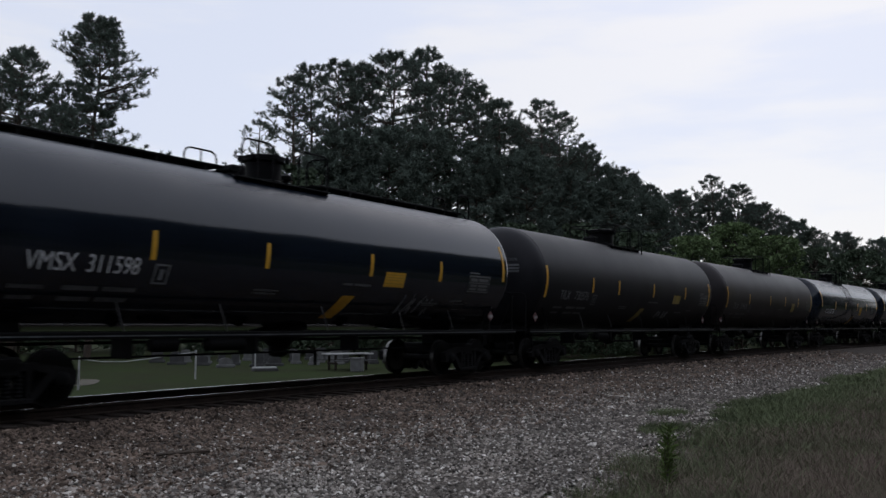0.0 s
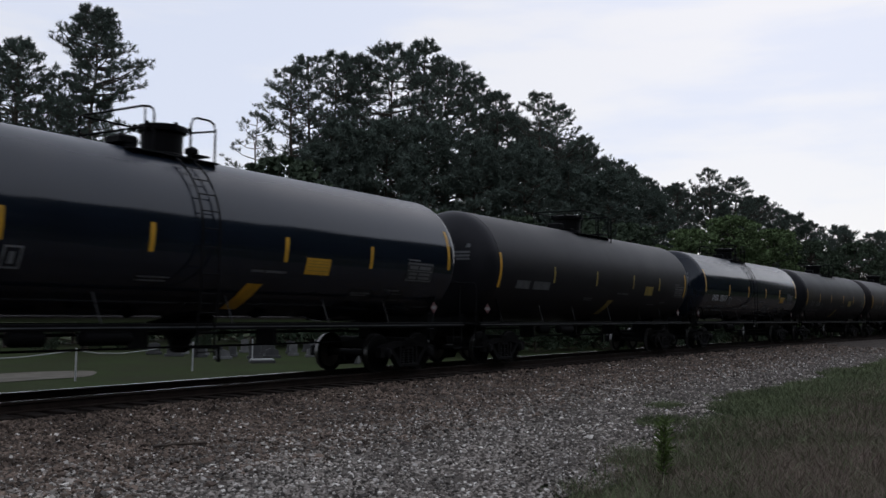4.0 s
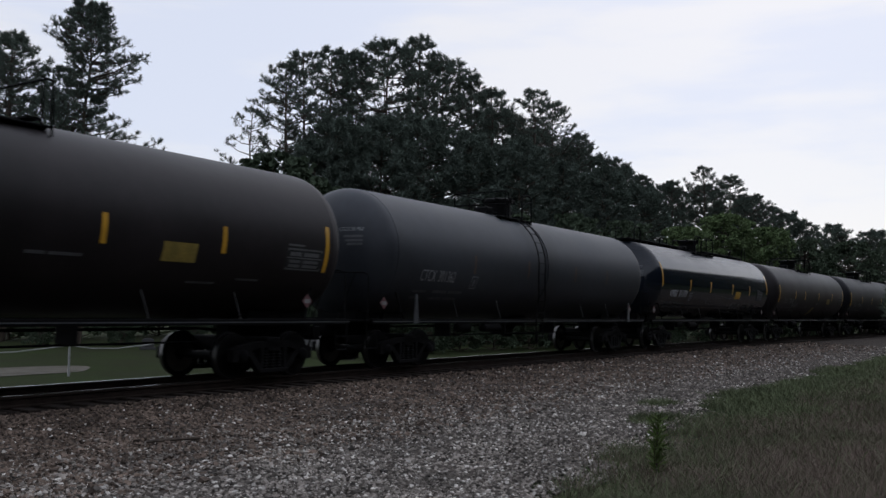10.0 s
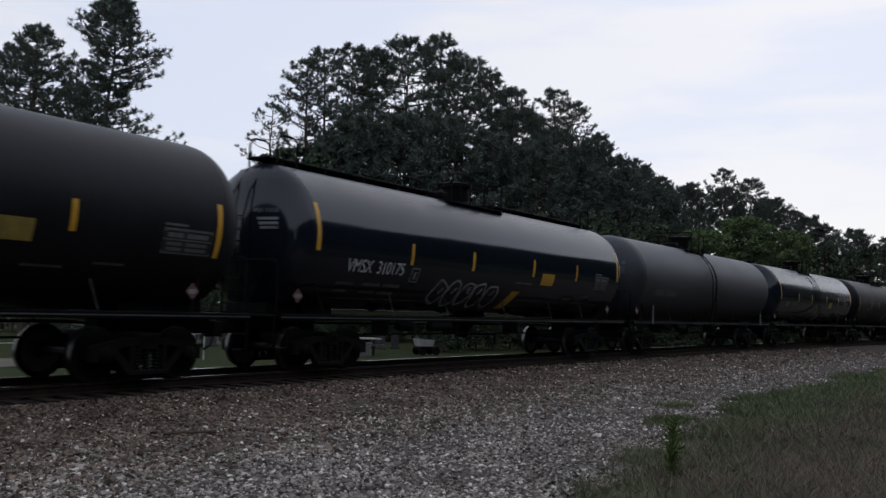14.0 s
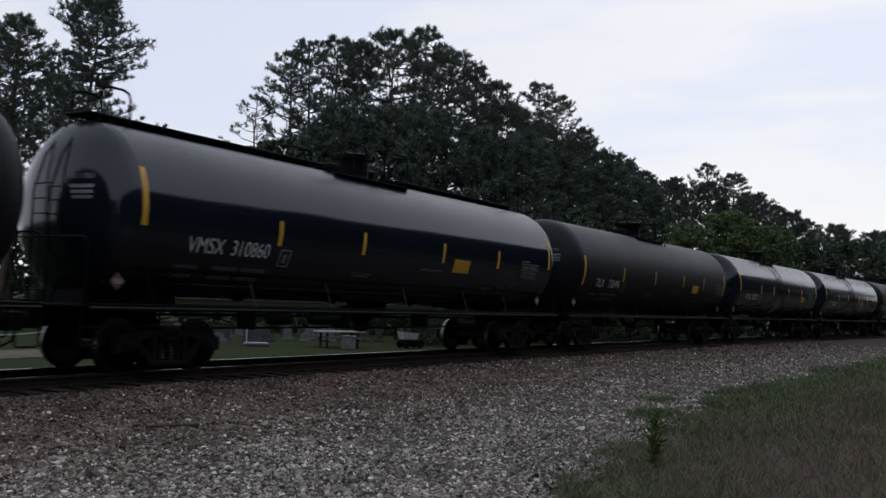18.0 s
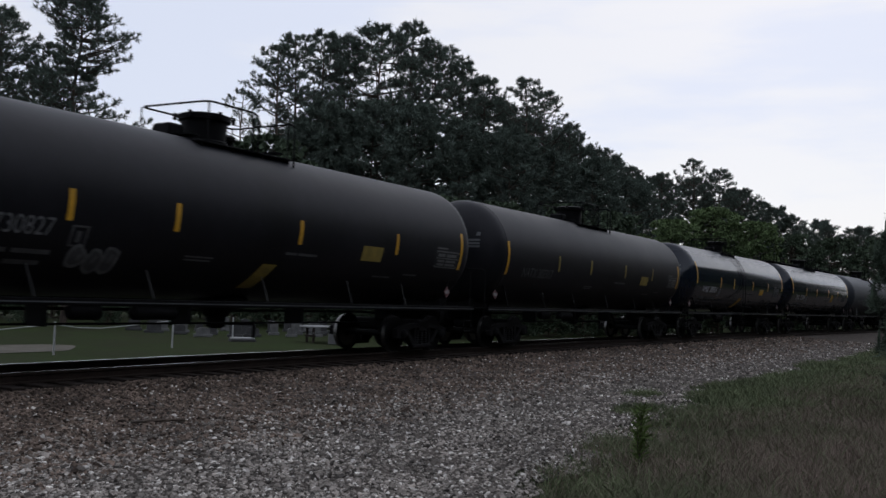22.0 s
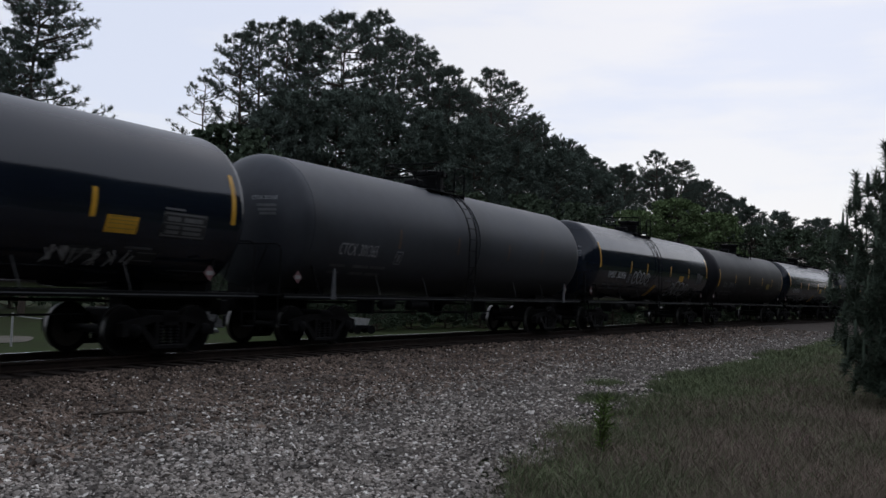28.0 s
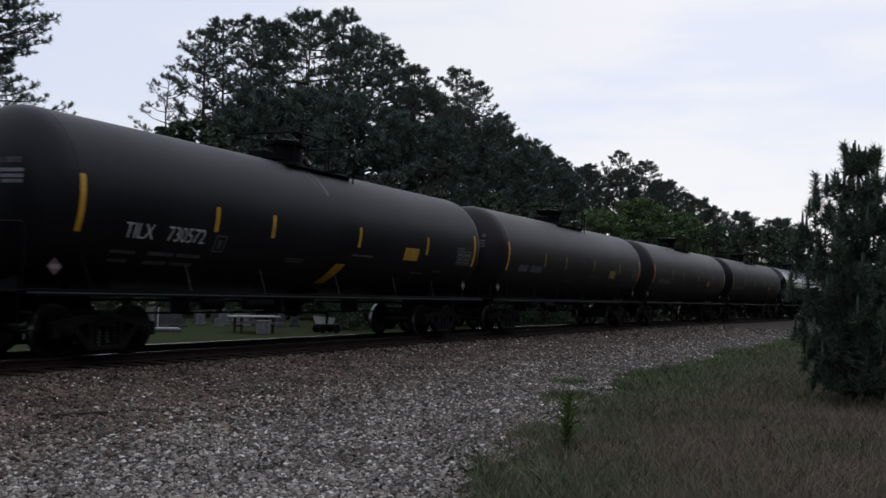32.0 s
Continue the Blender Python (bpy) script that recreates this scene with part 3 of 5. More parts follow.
    part("relief_valve", Geo().lathe([(4.40, 0.09), (4.60, 0.09), (4.62, 0.14), (4.70, 0.14), (4.76, 0.05)], 12, "z", (0.55, 0.1, 0)), FRAME, car, smooth=True)
    x0, x1 = {"gloss": (-1.70, 0.40), "grey": (-1.70, 0.40), "walkway": (-1.85, 0.98)}.get(style, (-1.22, 1.50))
    g = Geo()
    for w in (-1, 1):
        g.box(((x0 + x1) / 2, w * 0.74, 4.30), (x1 - x0, 0.30, 0.03), 0.006)
        for k in range(4):
            g.box((x0 + 0.1 + (x1 - x0 - 0.2) * k / 3, w * 0.70, 4.24), (0.05, 0.3, 0.10))
    g.box((x0 + 0.14, 0, 4.46), (0.28, 1.2, 0.03)).box((x1 - 0.14, 0, 4.46), (0.28, 1.2, 0.03))
    part("top_platform", g, FRAME, car, "dark grated platform round the manway")
    top = 5.10
    if style in ("gloss", "grey"):
        # a high rail across one end, a hoop beside the ladder
        runs = [[(-1.22, -0.9, 4.3), (-1.22, -0.9, top), (-1.42, -0.9, top), (-1.48, 0.9, top), (0.3, 0.9, top), (0.3, 0.9, 4.3)], [(-0.36, -0.9, 4.3), (-0.36, -0.9, top), (0.25, -0.9, top), (0.25, -0.9, 4.16)], [(-1.40, -0.88, 4.72), (-1.46, 0.9, 4.72)], [(-0.36, -0.9, 4.78), (0.25, -0.9, 4.92)]]
        posts = ((-1.42, -0.9), (-1.48, 0.9), (-0.6, 0.9), (0.3, 0.9))
    elif style == "walkway":
        runs = [[(-1.78, w * 0.86, 4.3), (-1.76, w * 0.86, top), (-0.86, w * 0.86, top), (-0.84, w * 0.86, 4.3)] for w in (-1, 1)]
        runs += [[(-0.06, w * 0.84, 4.3), (-0.04, w * 0.84, top), (0.90, w * 0.84, top), (0.90, w * 0.84, 4.18)] for w in (-1, 1)]
        runs += [[(0.90, -0.84, top - 0.03), (0.84, -0.27, top - 0.03), (0.84, -0.27, 4.46)]]
        posts = ((-1.3, -0.86), (-1.3, 0.86))
    else:
        # handrail round the platform, open on the near side where the ladder comes up
        runs = [[(0.36, -0.92, 4.3), (0.36, -0.92, top), (-1.05, -0.92, top), (-1.18, 0.9, top), (1.45, 0.9, top), (1.45, -0.95, top), (1.45, -0.95, 4.12)]]
        posts = ((-1.02, -0.9), (-1.15, 0.9), (0.22, -0.9), (0.1, 0.9), (1.42, 0.9), (1.30, -0.9))
    for pts in runs:
        part("platform_handrail", hoop(Geo(), rounded(pts, 0.15), 0.022), FRAME, car)
    for u, w in posts:
        part("rail_post", Geo().tube([(u, w, 4.28), (u, w, top)], 0.017, 6), FRAME, car)
    for w in (-1, 1):
        # side ladder, bent over the tank
        g = Geo()
        arc = [radians(d) for d in range(-8, 58, 8)]
        for u in (-0.72, -0.30):
            pts = [(u, w * (R + 0.09) * math.cos(a), ZC + (R + 0.09) * math.sin(a)) for a in arc]
            g.tube([(u, w * 1.62, 0.62), (u, w * 1.62, 1.15), (u, w * 1.70, 1.9)] + pts, 0.020, 5)
        for z in (0.7, 1.05, 1.4, 1.75, 2.1):
            g.tube([(-0.72, w * 1.65, z), (-0.30, w * 1.65, z)], 0.012, 5)
        for d in range(-8, 58, 11):
            a = radians(d)
            g.tube([(u, w * (R + 0.09) * math.cos(a), ZC + (R + 0.09) * math.sin(a)) for u in (-0.72, -0.30)], 0.012, 5)
        if style in ("gloss", "grey"):
            part("side_ladder", g, FRAME, car)
    if style == "grey":
        for u in (-6.95, 6.95):
            for w in (-1, 1):
                part("jacket_bracket", Geo().prism([(u - 0.10, 1.10), (u + 0.10, 1.10), (u + 0.03, 1.82), (u - 0.03, 1.82)], w * 1.50, w * 1.53), SILL, car, "pale triangular jacket bracket")
        b = [(0.02, R + 0.012), (0.02, R + 0.03), (0.10, R + 0.03), (0.10, R + 0.012)]
        part("tank_band", Geo().lathe([(u + 0.02, r) for u, r in b], 64, "x", (0, 0, ZC), radians(-40), radians(220)), paint, car, smooth=True)
    if style == "walkway":
        g = Geo().box((-4.9, 0, 4.55), (6.4, 0.62, 0.05), 0.01).box((4.4, 0, 4.55), (6.2, 0.62, 0.05), 0.01)
        for u in (-7.6, -6.2, -4.8, -3.4, -2.2, 2.4, 3.8, 5.2, 6.6, 7.3):
            g.box((u, 0, 4.48), (0.06, 0.6, 0.12))
        part("roof_walkway", g, FRAME, car, "dark grated walkway along the tank top")
        for u, v in ((-7.9, -8.1), (7.1, 7.4)):
            for w in (-0.42, 0.42):
                part("end_hoop", hoop(Geo(), rounded([(u, w, 4.40), (u, w, 5.05), (u + 0.62, w, 5.05), (u + 0.62, w, 4.40)], 0.16), 0.024), FRAME, car)
        for s in (-1, 1):
            g = Geo()
            for w in (-0.24, 0.24):
                g.tube([(s * 8.66, w, 1.2), (s * 8.66, w, 3.1), (s * 8.48, w, 3.75), (s * 8.12, w, 4.3), (s * 7.7, w, 4.55)], 0.02, 5)
            for i in range(8):
                g.tube([(s * 8.66, -0.24, 1.4 + i * 0.26), (s * 8.66, 0.24, 1.4 + i * 0.26)], 0.013, 5)
            part("end_ladder", g, FRAME, car)
    # tall reflective tape at both ends
    lo, hi = (2.55, 3.55) if style in ("gloss", "walkway") else (2.2, 3.18)
    for u in (-7.78, 7.66) if style != "grey" else ():
        part("end_reflector", patch(Geo(), u - 0.06, u + 0.06, lo, hi, n=8), YELLOW, car, "tall yellow reflective stripe")
    return car


def lettering(text, x, z, size, mat, car, name="lettering", squeeze=1.0, e=0.007):
    """White stencilled letters that lie on the tank's curve."""
    cu = bpy.data.curves.new(name, "FONT")
    cu.body, cu.size = text, size
    tmp = bpy.data.objects.new(name, cu)
    me = bpy.data.meshes.new_from_object(tmp)
    bpy.data.objects.remove(tmp)
    a0 = math.asin((z - ZC) / R)
    for v in me.vertices:
        a = a0 + v.co.y / R
        v.co = (x + v.co.x * squeeze, -(R + e) * math.cos(a), ZC + (R + e) * math.sin(a))
    me.materials.clear()
    me.materials.append(mat)
    ob = new(name, me)
    ob.parent = car
    return ob


def head_text(text, y, z, size, mat, car, bulge, deep):
    """The mark once more, small, on the rounded tank head."""
    cu = bpy.data.curves.new("end_lettering", "FONT")
    cu.body, cu.size = text, size
    tmp = bpy.data.objects.new("end_lettering", cu)
    me = bpy.data.meshes.new_from_object(tmp)
    bpy.data.objects.remove(tmp)
    for v in me.vertices:
        yy, zz = y - v.co.x * 0.85, z + v.co.y
        rr = min(0.999, math.hypot(yy, zz - ZC) / R)
        v.co = (-(HALF + deep * (1 - rr ** bulge) ** (1 / bulge)) - 0.012, yy, zz)
    me.materials.clear()
    me.materials.append(mat)
    ob = new("end_lettering", me)
    ob.parent = car
    return ob


def bars(car, name, mat, spans, label=""):
    g = Geo()
    for x0, x1, z0, z1 in spans:
        patch(g, x0, x1, z0, z1, n=1)
    return tagged(part(name, g, mat, car, label), kind="stuff")


def placard(car, x, z, y=None):
    """A diamond hazard placard on its holder."""
    px, py, pz = skin(x, z, 0.05)
    py = py if y is None else y
    h = 0.15
    back = Geo().add([(px - h, py, pz), (px, py, pz - h), (px + h, py, pz), (px, py, pz + h), (px - h, py + 0.012, pz), (px, py + 0.012, pz - h), (px + h, py + 0.012, pz), (px, py + 0.012, pz + h)], [(0, 1, 2, 3), (7, 6, 5, 4), (0, 4, 5, 1), (1, 5, 6, 2), (2, 6, 7, 3), (3, 7, 4, 0)])
    b = part("hazard_placard", back, RED, car, "faded red and white diamond hazard placard")
    part("placard_band", Geo().add([(px - h * 0.62, py - 0.003, pz - h * 0.28), (px + h * 0.62, py - 0.003, pz - h * 0.28), (px + h * 0.62, py - 0.003, pz + h * 0.28), (px - h * 0.62, py - 0.003, pz + h * 0.28)], [(0, 1, 2, 3)]), PLACARD_WHITE, b)


def stroke(geo, pts, width, e=0.009):
    """A sprayed line through points (x, z) on the tank's side, eased at its corners."""
    fine = []
    for a, b in zip(pts, pts[1:]):
        a, b = Vector(a), Vector(b)
        fine += [a.lerp(b, 0.2), a.lerp(b, 0.8)]
    fine = [Vector(pts[0])] + fine + [Vector(pts[-1])]
    for a, b in zip(fine, fine[1:]):
        d = b - a
        if d.length < 1e-4:
            continue
        u = d.normalized() * width * 0.3
        nrm = Vector((-d.y, d.x)).normalized() * width / 2
        geo.add([skin(*(a - u - nrm), e), skin(*(b + u - nrm), e), skin(*(b + u + nrm), e), skin(*(a - u + nrm), e)], [(0, 1, 2, 3)])


def scrawl(car, x0, x1, z0, z1, seed, mat, width, letters, look_of):
    """Sprayed strokes, no readable writing: thin marks, outlined shapes or filled ones."""
    rnd = random.Random(seed)
    g, fill = Geo(), Geo()
    w, h = (x1 - x0) / letters, z1 - z0
    for i in range(letters):
        cx, cz = x0 + (i + 0.5) * w, (z0 + z1) / 2 + rnd.uniform(-0.06, 0.06) * h
        if look_of == "thin":
            for k in range(rnd.choice((2, 2, 3))):
                p = Vector((cx + rnd.uniform(-0.5, 0.3) * w, cz + rnd.choice((-0.45, 0.45)) * h))
                pts = [p]
                for q in range(rnd.choice((1, 2, 3))):
                    p = Vector((cx + rnd.uniform(-0.5, 0.55) * w, cz + (0.5 if p.y < cz else -0.5) * h * rnd.uniform(0.5, 1.0)))
                    pts.append(p)
                stroke(g, pts, width)
        else:
            m, start = rnd.choice((7, 8, 9)), rnd.uniform(0, 1)
            ring = []
            for q in range(m):
                a = (q + start) / m * math.tau
                rr = rnd.uniform(0.62, 1.12)
                ring.append(Vector((cx + math.cos(a) * w * 0.56 * rr, cz + math.sin(a) * h * 0.52 * rr)))
            stroke(g, ring + ring[:1], width)
            if look_of == "filled":
                mid = Vector((cx, cz))
                for a, b in zip(ring, ring[1:] + ring[:1]):
                    fill.add([skin(*mid, 0.007), skin(*a, 0.007), skin(*b, 0.007)], [(0, 1, 2)])
            stroke(g, [ring[1].lerp(ring[5], 0.25), ring[1].lerp(ring[5], 0.6), ring[3].lerp(ring[0], 0.6)], width * 0.8, 0.011)
    if look_of == "filled":
        tagged(part("graffiti_fill", fill, DULL_WHITE, car, "pale sprayed filling"), kind="stuff")
    return tagged(part("graffiti", g, mat, car, "faded sprayed graffiti"), kind="stuff")


# sprayed marks by car: x0, x1, z0, z1, line width, count, look
TAGS = {
    1: ((3.0, 4.4, 1.6, 2.12, 0.035, 4, "thin"),),
    2: ((2.0, 3.3, 1.62, 1.92, 0.05, 4, "thin"),),
    7: ((1.6, 2.9, 1.7, 2.12, 0.045, 4, "thin"),),
    13: ((2.0, 3.4, 1.72, 2.0, 0.045, 4, "thin"),),
    14: ((-4.95, -3.5, 1.55, 2.2, 0.07, 4, "thin"), (0.6, 1.0, 2.1, 2.3, 0.03, 2, "thin")),
    16: ((-3.2, 0.0, 1.50, 2.18, 0.05, 5, "outline"),),
    24: ((-4.25, -3.3, 1.62, 2.06, 0.05, 3, "filled"),),
    30: ((-4.0, -1.9, 1.66, 1.98, 0.035, 6, "thin"), (-1.7, 0.3, 1.60, 2.0, 0.04, 4, "outline"), (3.5, 5.5, 1.62, 1.92, 0.03, 6, "thin")),
    32: ((-3.75, -1.65, 1.95, 2.55, 0.07, 4, "outline"), (1.8, 4.9, 1.5, 2.2, 0.06, 4, "filled")),
    34: ((-4.7, -1.8, 1.52, 2.1, 0.04, 6, "outline"), (2.0, 3.8, 1.68, 2.06, 0.035, 5, "thin"), (4.2, 6.0, 1.72, 2.1, 0.03, 6, "thin")),
}
# notice panels that sit or look different: middle, width, lower and upper edge
NOTICE = {3: (3.68, 0.60, 2.12, 2.60), 4: (2.59, 0.60, 2.12, 2.62), 7: (4.86, 0.78, 2.22, 2.52), 8: (3.05, 0.84, 2.24, 2.60), 9: (2.33, 0.60, 2.15, 2.60), 22: (4.56, 0.70, 2.22, 2.52), 23: (2.67, 0.60, 2.12, 2.62), 26: (3.27, 0.74, 2.22, 2.54), 27: (2.77, 0.62, 2.12, 2.60), 30: (4.94, 0.70, 2.2, 2.5), 32: (3.22, 0.70, 2.24, 2.52)}
# where the four yellow stripes of a side stand
STRIPES = {"gloss": (-4.47, -1.75, 1.58, 4.40), "walkway": (-4.45, -1.72, 1.60, 4.45), "grey": (-4.3, -1.2, 2.1, 4.7), "matte": (-4.43, -1.25, 2.02, 4.67), "brown": (-4.45, -2.28, 1.05, 4.60)}
STRIPES_ON = {2: STRIPES["brown"], 3: (-4.43, -0.83, 2.02, 4.7), 7: (-4.45, -1.43, 1.58, 4.25), 8: (-4.87, -2.08, 1.18, 4.15), 9: (-4.5, -1.81, 1.48, 4.27), 10: STRIPES["brown"], 11: STRIPES["matte"], 19: STRIPES["brown"], 22: (-4.2, -1.86, 1.2, 4.13), 24: STRIPES["brown"], 25: (-4.3, -1.7, 1.52, 4.48), 26: (-4.2, -2.01, 1.45, 4.54), 30: (-4.3, -1.39, 1.61, 4.29), 32: (-4.2, -2.09, 1.35, 4.33), 33: STRIPES["matte"], 34: (-4.45, -1.9, 1.43, 4.16), 35: (-4.42, -2.6, 0.9, 4.5)}
# middles of slanted panels that sit elsewhere than usual
SLANT = {1: 0.92, 8: -0.2, 22: -0.37, 26: -0.32, 32: -0.52, 34: 0.6}
# how many pale dried spills run down from the manway
SPILLS = {8: 1, 10: 4, 14: 2, 22: 1, 30: 2, 33: 1, 35: 2, 36: 2, 3: 1}
MASTERS = {}
# style, mark, number, brightness of lettering, extras
CARS = (
    ("matte", "", "", 0, ""),
    ("walkway", "VMSX", "311598", 2, "panel"),
    ("matte", "TILX", "730576", 1, "panel"),
    ("brown", "TILX", "319429", 1, "dirty"),
    ("gloss", "CTCX", "302752", 2, "panel"),
    ("gloss", "VMSX", "300910", 2, "panel"),
    ("matte", "TILX", "", 0, "panel"),
    ("gloss", "VMSX", "300112", 2, ""),
    ("matte", "TILX", "730886", 1, "panel"),
    ("brown", "GBRX", "708889", 1, ""),
    ("matte", "TILX", "730992", 1, "panel"),
    ("brown", "TILX", "730421", 1, ""),
    ("grey", "CTCX", "301362", 1, ""),
    ("walkway", "VMSX", "311751", 2, ""),
    ("brown", "TILX", "730868", 1, "panel"),
    ("matte", "TILX", "730904", 1, ""),
    ("walkway", "VMSX", "310175", 2, "panel"),
    ("grey", "CTCX", "", 0, ""),
    ("gloss", "VMSX", "", 0, "panel"),
    ("matte", "TILX", "730907", 1, "panel"),
    ("walkway", "VMSX", "310860", 2, ""),
    ("matte", "TILX", "730496", 2, ""),
    ("gloss", "VMSX", "300722", 2, "panel"),
    ("gloss", "CTCX", "302557", 2, "panel"),
    ("matte", "TILX", "730827", 1, "panel"),
    ("matte", "NATX", "302317", 0, ""),
    ("gloss", "VMSX", "300024", 2, "panel"),
    ("walkway", "TILX", "352504", 2, ""),
    ("grey", "CTCX", "301527", 1, ""),
    ("brown", "TILX", "", 0, ""),
    ("gloss", "VMSX", "300574", 2, ""),
    ("grey", "CTCX", "301365", 1, ""),
    ("gloss", "VMSX", "300906", 2, "panel"),
    ("matte", "TILX", "730593", 1, ""),
    ("walkway", "VMSX", "310042", 2, "panel"),
    ("matte", "TILX", "730572", 2, "panel"),
    ("brown", "TILX", "", 0, ""),
    ("brown", "TILX", "", 0, ""),
    ("matte", "TILX", "", 0, ""),
    ("gloss", "VMSX", "", 0, ""),
    ("matte", "TILX", "", 0, ""),
    ("brown", "TILX", "", 0, ""),
)
KIND = {"gloss": "glossy black tank car with a bright sky sheen", "walkway": "glossy black tank car with a roof walkway", "matte": "dull black tank car with yellow reflective stripes", "brown": "faded brownish-black tank car, dusty and streaked", "grey": "faded grey tank car with a raised tank band"}
TRAIN = []
for n, (style, mark, number, bright, extra) in enumerate(CARS):
    if style not in MASTERS:
        MASTERS[style] = tank_car(style)
        car = MASTERS[style]
    else:
        car = copy_thing(MASTERS[style], pose(0, 0, 0))
    TRAIN.append((n, car))
for n, car in TRAIN:
    style, mark, number, bright, extra = CARS[n]
    tagged(car, KIND[style] + (", sprayed with graffiti" if n in TAGS else ""), "tank car", "tank cars of the train")
    ink = SPRAY if style == "grey" and bright else (DULL_WHITE, WORN_WHITE, WHITE)[bright]
    if number:
        if style == "grey":
            lettering(mark, -6.80, 2.17, 0.43, ink, car, "reporting_mark", 0.58)
            lettering(number, -6.0, 2.17, 0.43, ink, car, "car_number", 0.62)
        else:
            lettering(mark, -6.75, 2.17, 0.43, ink, car, "reporting_mark", 0.80)
            lettering(number, -5.70, 2.17, 0.43, ink, car, "car_number", 0.80)
    elif mark:
        bars(car, "worn_lettering", DULL_WHITE, [(-6.75, -5.95, 2.2, 2.44), (-5.70, -4.65, 2.2, 2.44)])
    if bright:
        bars(car, "small_stencil", DULL_WHITE, [(-6.9, -6.3, 1.88, 1.94), (-6.0, -5.35, 1.88, 1.95), (-5.25, -4.6, 1.88, 1.95), (-6.85, -6.4, 1.72, 1.78), (-6.0, -5.4, 1.71, 1.78), (-5.3, -4.7, 1.71, 1.78)])
        g = Geo()
        for a in ((-4.36, -4.04, 2.34, 2.37), (-4.36, -4.04, 2.03, 2.06), (-4.36, -4.32, 2.06, 2.34), (-4.08, -4.04, 2.06, 2.34), (-4.25, -4.16, 2.1, 2.28)):
            patch(g, *a, n=1)
        part("lube_box_stencil", g, DULL_WHITE if style in ("matte", "brown") else WORN_WHITE, car)
    if style != "grey":
        mx, bw, b0, b1 = NOTICE.get(n, ({"gloss": 2.6, "walkway": 2.55}.get(style, 3.65), 0.78, 2.22, 2.56))
        bx = mx - bw / 2
        dirty = "dirty" in extra or bright < 2
        part("notice_panel", patch(Geo(), bx, bx + bw, b0, b1), YELLOW_DIRTY if dirty else YELLOW, car, "yellow notice panel with small dark lines")
        bars(car, "notice_print", YELLOW_DIRTY, [(bx + 0.06, bx + bw - 0.06, z, z + 0.016) for z in (b0 + 0.27, b0 + 0.21, b0 + 0.15, b0 + 0.07)]).location = (0, -0.003, 0)
        tx = 5.86 if style in ("gloss", "walkway") else 6.43
        part("data_plate", patch(Geo(), tx - 0.02, tx + 1.10, 2.20, 2.67, e=0.004), PLATE, car, "faded grey data plate")
        bars(car, "data_table", TABLE, [(tx, tx + 0.5, 2.70, 2.74), (tx, tx + 1.08, 2.62, 2.655), (tx, tx + 1.08, 2.45, 2.475), (tx, tx + 1.08, 2.22, 2.245), (tx, tx + 0.03, 2.245, 2.62), (tx + 1.05, tx + 1.08, 2.245, 2.62), (tx + 0.08, tx + 0.42, 2.50, 2.58), (tx + 0.5, tx + 0.98, 2.50, 2.58), (tx + 0.08, tx + 0.42, 2.36, 2.42), (tx + 0.5, tx + 0.98, 2.36, 2.42), (tx + 0.08, tx + 0.42, 2.27, 2.33), (tx + 0.5, tx + 0.98, 2.27, 2.33)])
        if style in ("gloss", "walkway"):
            part("worn_sticker", patch(Geo(), 3.95, 4.75, 1.72, 1.95, 0.04, e=0.004), PLATE, car, "worn grey sticker")
            part("worn_sticker", patch(Geo(), 5.45, 5.95, 1.68, 1.93, 0.08, e=0.004), PLATE, car, "worn grey sticker")
            bars(car, "sticker_print", TABLE, [(5.5, 5.95, 1.74, 1.76), (5.5, 5.97, 1.88, 1.9), (4.05, 4.6, 1.82, 1.85)])
        bars(car, "small_stencil", DULL_WHITE, [(0.7, 1.05, 2.20, 2.25), (1.1, 1.7, 2.20, 2.25), (-1.9, -1.2, 2.0, 2.03), (-1.9, -1.25, 1.94, 1.97), (4.0, 4.7, 1.86, 1.9), (5.2, 5.8, 1.95, 1.99)])
    if "panel" in extra:
        px = SLANT.get(n, 0.8 if style in ("gloss", "walkway") else 0.25) - 0.34
        part("slanted_panel", patch(Geo(), px, px + 0.42, 1.48, 1.98, 0.26, n=6), YELLOW if bright == 2 else YELLOW_DIRTY, car, "slanted yellow panel")
    for u in STRIPES_ON.get(n, STRIPES[style]):
        part("reflector_stripe", patch(Geo(), u - 0.055, u + 0.055, 2.43, 2.93), FADED_ORANGE if style == "grey" else YELLOW_DIRTY if bright == 0 else YELLOW, car, "yellow reflective stripe")
    bars_on_head = Geo()
    for i, (w, z) in enumerate(((0.62, 3.30), (0.5, 3.14), (0.45, 3.04), (0.4, 2.95))[1 if number and bright else 0:]):
        hh = 0.055 if w > 0.6 else 0.03
        y0 = -1.02
        vs = []
        for y, zz in ((y0, z), (y0 + w, z), (y0 + w, z + 2 * hh), (y0, z + 2 * hh)):
            rr = min(0.999, math.hypot(y, zz - ZC) / R)
            bulge, deep = (2.0, HEADD) if style in ("gloss", "walkway") else (2.3, HEADM)
            vs.append((-(HALF + deep * (1 - rr ** bulge) ** (1 / bulge)) - 0.014, y, zz))
        bars_on_head.add(vs, [(3, 2, 1, 0)])
    if number and bright:
        head_text(mark + " " + number, -0.38, 3.30, 0.125, (SPRAY if style == "grey" else DULL_WHITE) if bright < 2 else WORN_WHITE, car, *((2.0, HEADD) if style in ("gloss", "walkway") else (2.3, HEADM)))
    tagged(part("end_stencils", bars_on_head, DULL_WHITE if bright < 2 else WORN_WHITE, car), kind="stuff")
    for k in range(SPILLS.get(n, 0)):
        u = -0.75 + 0.28 * k + 0.06 * (n % 3)
